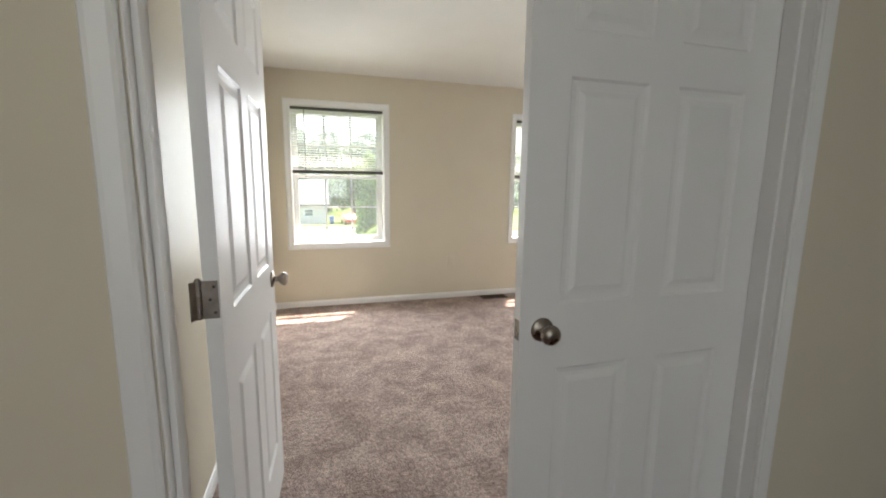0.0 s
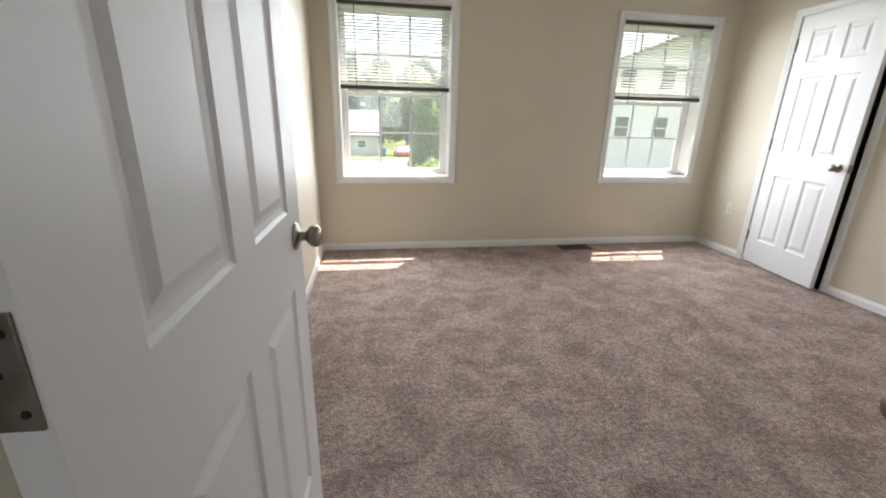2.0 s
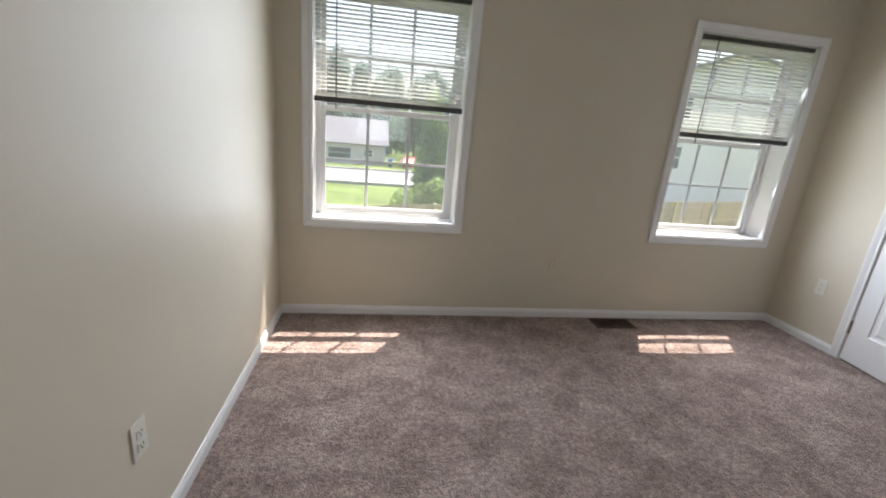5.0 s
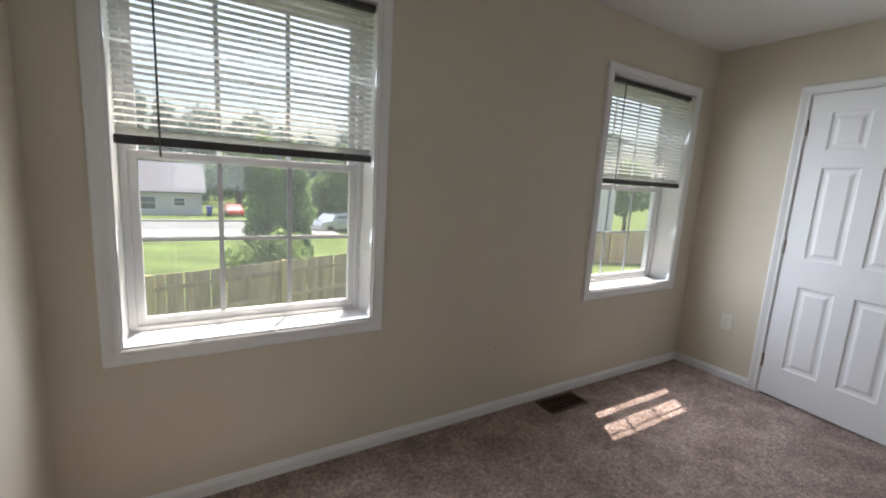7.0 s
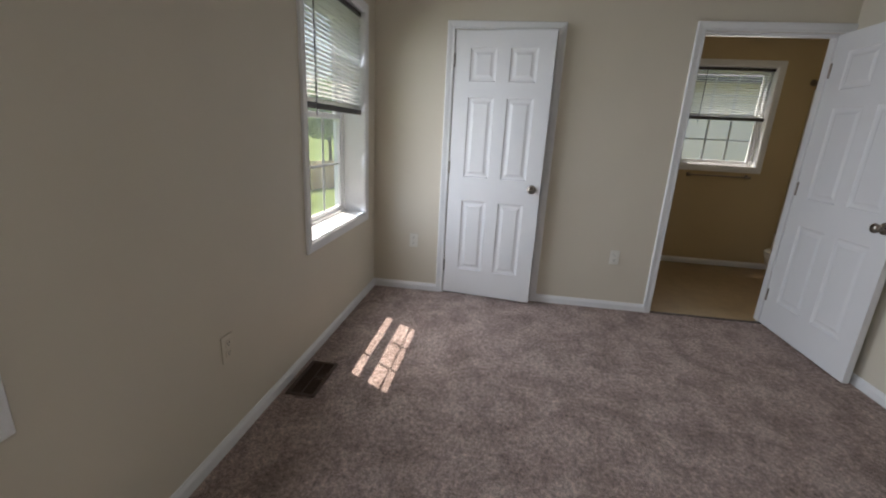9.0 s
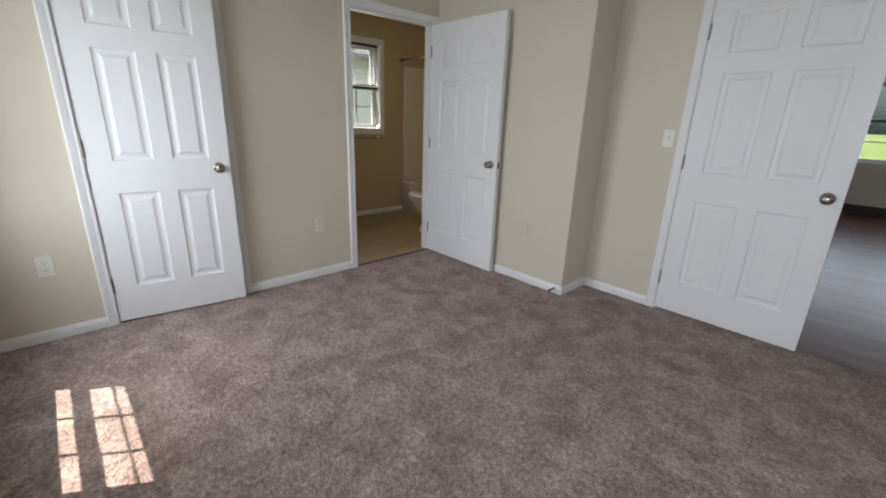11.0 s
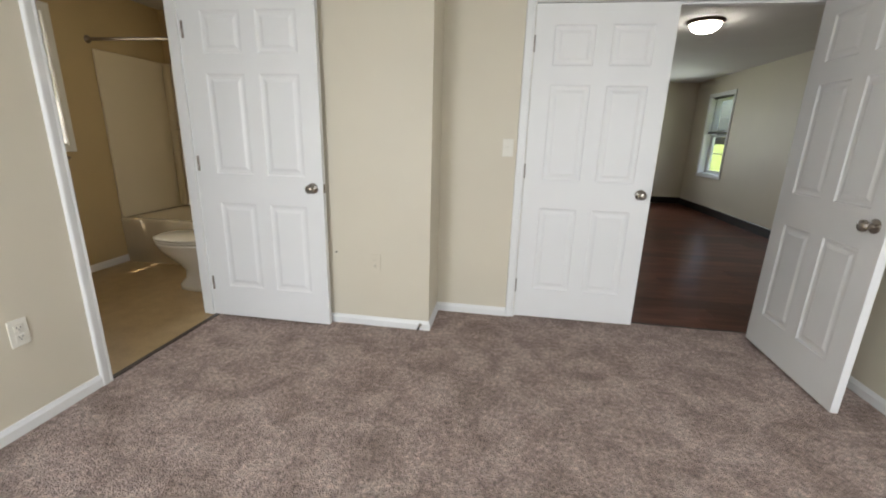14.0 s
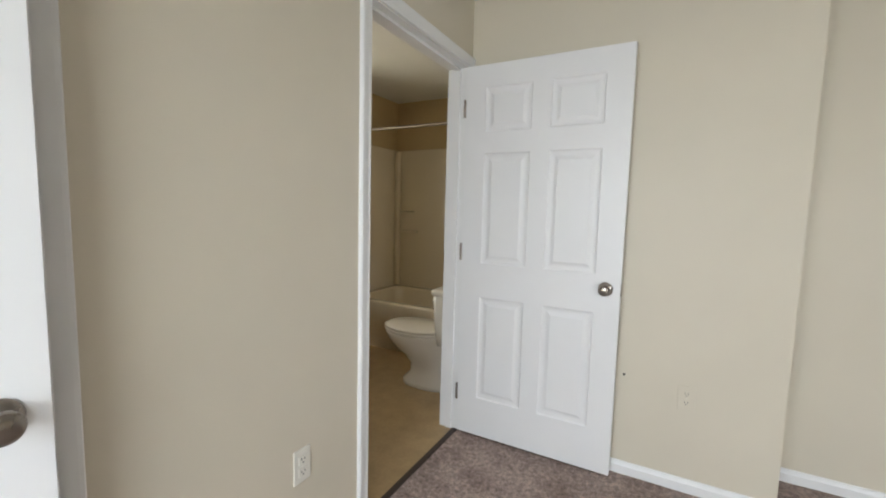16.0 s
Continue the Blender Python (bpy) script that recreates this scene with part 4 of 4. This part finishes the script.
def fence(p0, p1, h, label):
    top = new("wooden_fence")
    p0, p1 = Vector(p0), Vector(p1)
    n = (p1 - p0).length
    ang = math.degrees(math.atan2(p1.y - p0.y, p1.x - p0.x))
    z = gz(p0.x, p0.y)
    top.matrix_world = pose(p0.x, p0.y, z, 0, 0, ang)
    tagged(top, label, "fence", "fences round the yard")
    bm = bmesh.new()
    add_box(bm, 0, 0, 0, 0.1435, 0.018, h, 0.0)
    me = mesh_ob("picket", bm, M_PICKET)
    me.parent = top
    rnd = random.Random(int(n * 10))
    cnt = int(n / 0.145)
    for i in range(cnt):
        ob = me if i == 0 else new("picket", me.data)
        ob.parent = top
        ob.matrix_basis = pose(i * 0.145 + rnd.uniform(-0.003, 0.003), rnd.uniform(-0.004, 0.004), rnd.uniform(-0.012, 0.012), rnd.uniform(-0.4, 0.4), rnd.uniform(-0.7, 0.7), 0)
    for zr in (0.25, h * 0.52, h - 0.28):
        part(box("rail", (0, -0.045, zr), (n, -0.006, zr + 0.085), M_PICKET), top)
    k = 0
    while k * 2.4 <= n:
        part(box("post", (k * 2.4 - 0.05, -0.14, 0), (k * 2.4 + 0.05, -0.046, h + 0.04), M_POST, 0.006), top)
        k += 1


fence((-4.87, 9.95), (15.9, 17.4), 1.68, "weathered wooden board fence with rails and posts")
fence((15.9, 17.4), (25.0, 13.6), 1.6, "weathered wooden board fence with rails and posts")


def leaves(name, blobs, count, size, material, seed, kind=None):
    """Many small bent leaf clumps scattered in ragged lobes: (centre, radii)."""
    rnd = random.Random(seed)
    vs, fs = [], []
    total = sum(r[0] * r[1] + r[1] * r[2] + r[0] * r[2] for _, r in blobs)
    for c, r in blobs:
        k = int(count * (r[0] * r[1] + r[1] * r[2] + r[0] * r[2]) / total)
        for _ in range(k):
            d = Vector((rnd.gauss(0, 1), rnd.gauss(0, 1), rnd.gauss(0, 1))).normalized()
            q = rnd.uniform(0.55, 1.0) ** 0.6 * (0.86 + 0.28 * noise.noise(d * 2.3 + Vector(c)))
            p = Vector((c[0] + d.x * r[0] * q, c[1] + d.y * r[1] * q, c[2] + d.z * r[2] * q))
            s = size * rnd.uniform(0.6, 1.5)
            e = Euler((rnd.uniform(0, 6.3), rnd.uniform(0, 6.3), rnd.uniform(0, 6.3))).to_matrix()
            b = len(vs)
            for o in ((-s, 0, 0), (0, -s * 0.5, s * 0.25), (s, 0, 0), (0, s * 0.5, s * 0.25)):
                vs.append(p + e @ Vector(o))
            fs += [(b, b + 1, b + 2), (b, b + 2, b + 3)]
    me = bpy.data.meshes.new(name)
    me.from_pydata([tuple(v) for v in vs], [], fs)
    me.materials.append(material)
    return new(name, me)


def trunk(path, r0, r1, name="trunk"):
    rings = []
    for i, p in enumerate(path):
        r = r0 + (r1 - r0) * i / (len(path) - 1)
        rings.append([(p[0] + r * math.cos(a * math.pi / 4), p[1] + r * math.sin(a * math.pi / 4), p[2]) for a in range(8)])
    return loft(name, rings, M_BARK)


def tree(x, y, crown, trunk_h, r, count, size, material, seed, label, name="tree"):
    top = new(name)
    top.matrix_world = pose(x, y, gz(x, y))
    tagged(top, label, "tree", "trees outdoors")
    rnd = random.Random(seed)
    part(trunk([(0, 0, -0.2), (0.05, 0.02, trunk_h * 0.5), (0, 0.05, trunk_h), (0.1, 0, trunk_h * 1.5)], r, r * 0.5), top)
    for i in range(4):
        a = i * 1.6 + rnd.random()
        q = crown[i % len(crown)][0]
        part(trunk([(0, 0, trunk_h * 0.8), (q[0] * 0.5 + 0.2 * math.cos(a), q[1] * 0.5 + 0.2 * math.sin(a), (trunk_h + q[2]) / 2), (q[0], q[1], q[2])], r * 0.45, r * 0.1, "limb"), top)
    part(leaves("crown", crown, count, size, material, seed), top)
    return top


# pair of columnar cypresses behind the fence
for k, (x, y, h, w) in enumerate(((2.75, 20.5, 5.0, 0.98), (3.85, 20.9, 4.8, 1.02))):
    lobes = [((0.05 * (-1) ** i, 0.06 * (i % 3 - 1), 0.5 + i * h / 6.5), (w * (1 - 0.10 * abs(i - 2) - 0.05 * i), w * (1 - 0.12 * i), h / 6.5 * 1.15)) for i in range(6)]
    tree(x, y, lobes, 0.6, 0.12, 6500, 0.10, M_CYP, 20 + k, "dense green columnar cypress behind the fence", "cypress_tree")
# leafy bush at the fence
top = new("bush")
top.matrix_world = pose(1.9, 14.2, gz(2, 14.6) + 0.25)
tagged(top, "bright leafy bush growing behind the fence", "bush")
part(trunk([(0, 0, -0.1), (0.05, 0, 0.5), (0.0, 0.1, 1.2)], 0.05, 0.02), top)
part(leaves("foliage", [((-0.5, 0, 1.0), (0.6, 0.5, 0.6)), ((0.3, 0.1, 1.3), (0.7, 0.5, 0.65)), ((0.0, 0, 0.6), (0.9, 0.6, 0.6)), ((0.75, 0, 0.9), (0.45, 0.4, 0.55))], 3500, 0.075, M_BUSH, 5), top)
# broad trees by the far side of the lawn
tree(12.4, 38, [((-2.0, 0, 2.9), (2.7, 2.3, 2.3)), ((1.8, 0.5, 2.8), (2.8, 2.3, 2.2)), ((0, 0, 5.2), (2.9, 2.4, 2.3)), ((3.6, 0, 2.4), (1.9, 1.7, 1.7)), ((-3.4, 0, 2.2), (1.5, 1.6, 1.5)), ((1.2, -1.2, 4.2), (1.8, 1.4, 1.5))], 1.2, 0.25, 17000, 0.17, M_LEAF, 31, "broad green leafy tree past the lawn")
tree(5.2, 62, [((-1.6, 0, 4.6), (3, 2.5, 2.8)), ((2.2, 0.5, 4.2), (3, 2.5, 2.6)), ((0, 0, 6.4), (3, 2.5, 2.2))], 2.0, 0.3, 7000, 0.28, M_LEAF, 32, "broad dark green leafy tree")
tree(31, 25, [((-1.5, 0, 3.4), (2.0, 2.0, 1.6)), ((1.6, 0, 3.8), (1.9, 2.0, 1.7)), ((0, 0, 5.2), (1.8, 1.8, 1.5))], 2.0, 0.2, 2600, 0.2, M_LEAF, 33, "broad green leafy tree past the fence")
tree(38, 20, [((-1.5, 0, 4.2), (2.4, 2.4, 2.0)), ((1.6, 0, 4.6), (2.2, 2.4, 2.0)), ((0, 0, 6.2), (2.0, 2.0, 1.6))], 2.0, 0.2, 2600, 0.2, M_LEAF, 34, "broad green leafy tree past the fence")
tree(-14.5, -21, [((-2, 0, 4.0), (2.6, 2.4, 2.4)), ((1.6, 0, 3.6), (2.8, 2.4, 2.2)), ((0, 0, 5.8), (2.6, 2.2, 2.2))], 1.8, 0.25, 7000, 0.2, M_LEAF, 35, "broad green leafy tree outside the living room")
tree(-4.4, -25, [((-2, 0, 4.0), (2.6, 2.4, 2.4)), ((1.6, 0, 3.6), (2.8, 2.4, 2.2)), ((0, 0, 5.8), (2.6, 2.2, 2.2))], 1.8, 0.25, 7000, 0.2, M_LEAF, 36, "broad green leafy tree outside the living room")
tree(-27, -1, [((-2, 0, 4.0), (2.6, 2.4, 2.4)), ((1.6, 0, 3.6), (2.8, 2.4, 2.2)), ((0, 0, 5.8), (2.6, 2.2, 2.2))], 1.8, 0.25, 6000, 0.2, M_LEAF, 37, "broad green leafy tree outside the living room")

# far wood behind the road
rnd = random.Random(11)
blobs = []
for i in range(60):
    x = -70 + i * 2.8 + rnd.uniform(-1.5, 1.5)
    y = 96 + rnd.uniform(-8, 10)
    hgt = 18 + 3.0 * noise.noise(Vector((x * 0.06, 0, 2))) * 2 + rnd.uniform(-1.5, 1.5)
    if x > 12:
        hgt -= 2.5
    z = gz(x, y)
    blobs.append(((x, y, z + hgt * 0.33), (3.6, 3, hgt * 0.36)))
    blobs.append(((x + rnd.uniform(-1, 1), y, z + hgt * 0.72), (2.3 + rnd.random(), 2.2, hgt * 0.30)))
# the wood's haze comes only from its pale leaf colour
tagged(leaves("far_wood", blobs, 52000, 0.6, M_FAR_HAZED, 12), "green wood beyond the road with haze in its leaf colour", "wood", kind="stuff")


def house(name, m, w, d, eave, ridge, gable_front, wins, siding, label):
    """A plain house: body, pitched roof, framed windows on its front (y = 0 face)."""
    top = new(name)
    top.matrix_world = m
    tagged(top, label, "house", "houses nearby")
    bm = bmesh.new()
    if gable_front:
        sec = [(0, 0), (w, 0), (w, eave), (w / 2, ridge), (0, eave)]
        a = [bm.verts.new((x, 0, z)) for x, z in sec]
        b = [bm.verts.new((x, d, z)) for x, z in sec]
    else:
        sec = [(0, 0), (d, 0), (d, eave), (d / 2, ridge), (0, eave)]
        a = [bm.verts.new((0, y, z)) for y, z in sec]
        b = [bm.verts.new((w, y, z)) for y, z in sec]
    bm.faces.new(a)
    bm.faces.new(b)
    for i in range(5):
        bm.faces.new((a[i], a[(i + 1) % 5], b[(i + 1) % 5], b[i]))
    part(mesh_ob("wall", bm, siding), top)
    o, t = 0.4, 0.16
    bm = bmesh.new()
    span = w if gable_front else d
    long_ = d if gable_front else w
    for s in (0, 1):
        e0 = (-o, eave - o * (ridge - eave) / (span / 2)) if s == 0 else (span + o, eave - o * (ridge - eave) / (span / 2))
        r0 = (span / 2, ridge)
        q = [(e0[0], e0[1] + 0.02), (r0[0], r0[1] + 0.02), (r0[0], r0[1] + t + 0.02), (e0[0], e0[1] + t + 0.02)]
        if gable_front:
            a = [bm.verts.new((u, -o, z)) for u, z in q]
            b = [bm.verts.new((u, long_ + o, z)) for u, z in q]
        else:
            a = [bm.verts.new((-o, u, z)) for u, z in q]
            b = [bm.verts.new((long_ + o, u, z)) for u, z in q]
        bm.faces.new(a)
        bm.faces.new(b)
        for i in range(4):
            bm.faces.new((a[i], a[(i + 1) % 4], b[(i + 1) % 4], b[i]))
    part(mesh_ob("roof", bm, M_ROOF), top)
    for x0, x1, z0, z1 in wins:
        bm = bmesh.new()
        f = 0.10
        add_box(bm, x0 - f, -0.06, z0 - f, x0, 0.02, z1 + f)
        add_box(bm, x1, -0.06, z0 - f, x1 + f, 0.02, z1 + f)
        add_box(bm, x0, -0.06, z1, x1, 0.02, z1 + f)
        add_box(bm, x0, -0.06, z0 - f, x1, 0.02, z0)
        add_box(bm, x0, -0.05, (z0 + z1) / 2 - 0.03, x1, 0.01, (z0 + z1) / 2 + 0.03)
        part(mesh_ob("window_frame", bm, M_WHITE), top)
        part(box("window_pane", (x0, -0.03, z0), (x1, -0.01, z1), M_PANE), top)
    return top


# long low house across the road
house("house", pose(-15.5, 58, gz(0, 58)), 16.6, 9, 2.7, 5.6, False, [(13.9, 14.9, 1.1, 1.9), (9.4, 12.2, 0.7, 2.0), (3.0, 4.4, 0.9, 2.0)], M_SIDE_B, "low grey-blue house with a grey shingle roof")
# tall white gabled house beyond the fence
hm = pose(17.7, 31.7, gz(20, 29.5), 0, 0, -36)
house("house", hm, 13.0, 10, 7.8, 10.1, True, [(3.35, 4.25, 2.75, 4.2), (3.35, 4.25, 6.1, 7.6), (0.8, 1.7, 2.75, 4.2), (0.8, 1.7, 6.1, 7.6)], M_SIDE_W, "tall white gabled house with lap siding")

# pale neighbour close by the bathroom side
M_SIDE_P = siding_mat("pale_pinkish_siding", (0.86, 0.75, 0.66), 0.2)
house("house", pose(12.5, 8.5, -2.2, 0, 0, -90), 15.0, 8, 5.2, 7.4, False, [(2.0, 3.0, 2.6, 4.0)], M_SIDE_P, "pale pinkish house with lap siding next door")


def car(m, material, label):
    top = new("car")
    top.matrix_world = m
    tagged(top, label, "car", "parked cars")
    sec = [(-2.1, 0.35), (-2.15, 0.7), (-1.95, 0.92), (-1.2, 0.98), (-0.7, 1.42), (0.8, 1.45), (1.5, 1.0), (2.05, 0.9), (2.15, 0.6), (2.1, 0.35)]
    rings = []
    for y, k in ((-0.86, 0.93), (-0.82, 1.0), (0.82, 1.0), (0.86, 0.93)):
        rings.append([(x, y * (0.86 if z > 1.2 else 1.0), 0.35 + (z - 0.35) * k) for x, z in sec])
    part(loft("body", rings, material, False), top)
    part(box("windscreen", (-0.62, -0.80, 1.02), (0.95, 0.80, 1.32), M_PANE, 0.05), top)
    for x in (-1.3, 1.3):
        for y in (-0.80, 0.80):
            wl = part(lathe("wheel", [(0, -0.1), (0.22, -0.1), (0.32, -0.08), (0.33, 0), (0.32, 0.08), (0.22, 0.1), (0, 0.1)], M_TYRE, 18), top)
            wl.matrix_basis = pose(x, y, 0.33, 90, 0, 0)


car(pose(4.1, 57, gz(4, 57), 0, 0, 97), M_RED, "red car parked beside the low house")
car(pose(9.8, 35.0, gz(9.8, 35.0), 0, 0, 24), M_GREYCAR, "silver car parked past the lawn")
car(pose(13.4, 34.6, gz(13.4, 34.6), 0, 0, -12), M_GREYCAR, "silver car parked past the lawn")
bn = new("wheelie_bin")
bn.matrix_world = pose(1.75, 56.5, gz(1.7, 56.5))
tagged(bn, "blue plastic wheelie bin beside the house", "bin")
part(loft("body", [rrect(-0.24, -0.3, 0.24, 0.3, 0.05, 0), rrect(-0.3, -0.36, 0.3, 0.36, 0.05, 1.0)], M_BLUE), bn)
part(box("lid", (-0.33, -0.4, 1.0), (0.33, 0.4, 1.07), M_BLUE, 0.02), bn)

# ---- laminate planks ----
bm = bmesh.new()
add_box(bm, 0, 0, -0.008, PL - 0.002, PW - 0.0015, 0.0, 0.0)
plank = mesh_ob("plank", bm, M_LAM)
plank.parent = floor_living
used = False
for r in range(rows):
    y = LY1 + 0.045 - (r + 1) * PW
    off = rnd.uniform(0, PL)
    k = 0
    while True:
        x = LX0 + 0.002 - off + k * PL
        if x > LX1 - 0.02:
            break
        k += 1
        if y < LY0 - 0.1:
            continue
        ob = plank if not used else new("plank", plank.data)
        used = True
        ob.parent = floor_living
        xa, xb = max(x, LX0), min(x + PL, LX1)
        ob.matrix_basis = pose(xa, y, rnd.uniform(-0.0003, 0.0003))
        ob.scale.x = (xb - xa) / PL
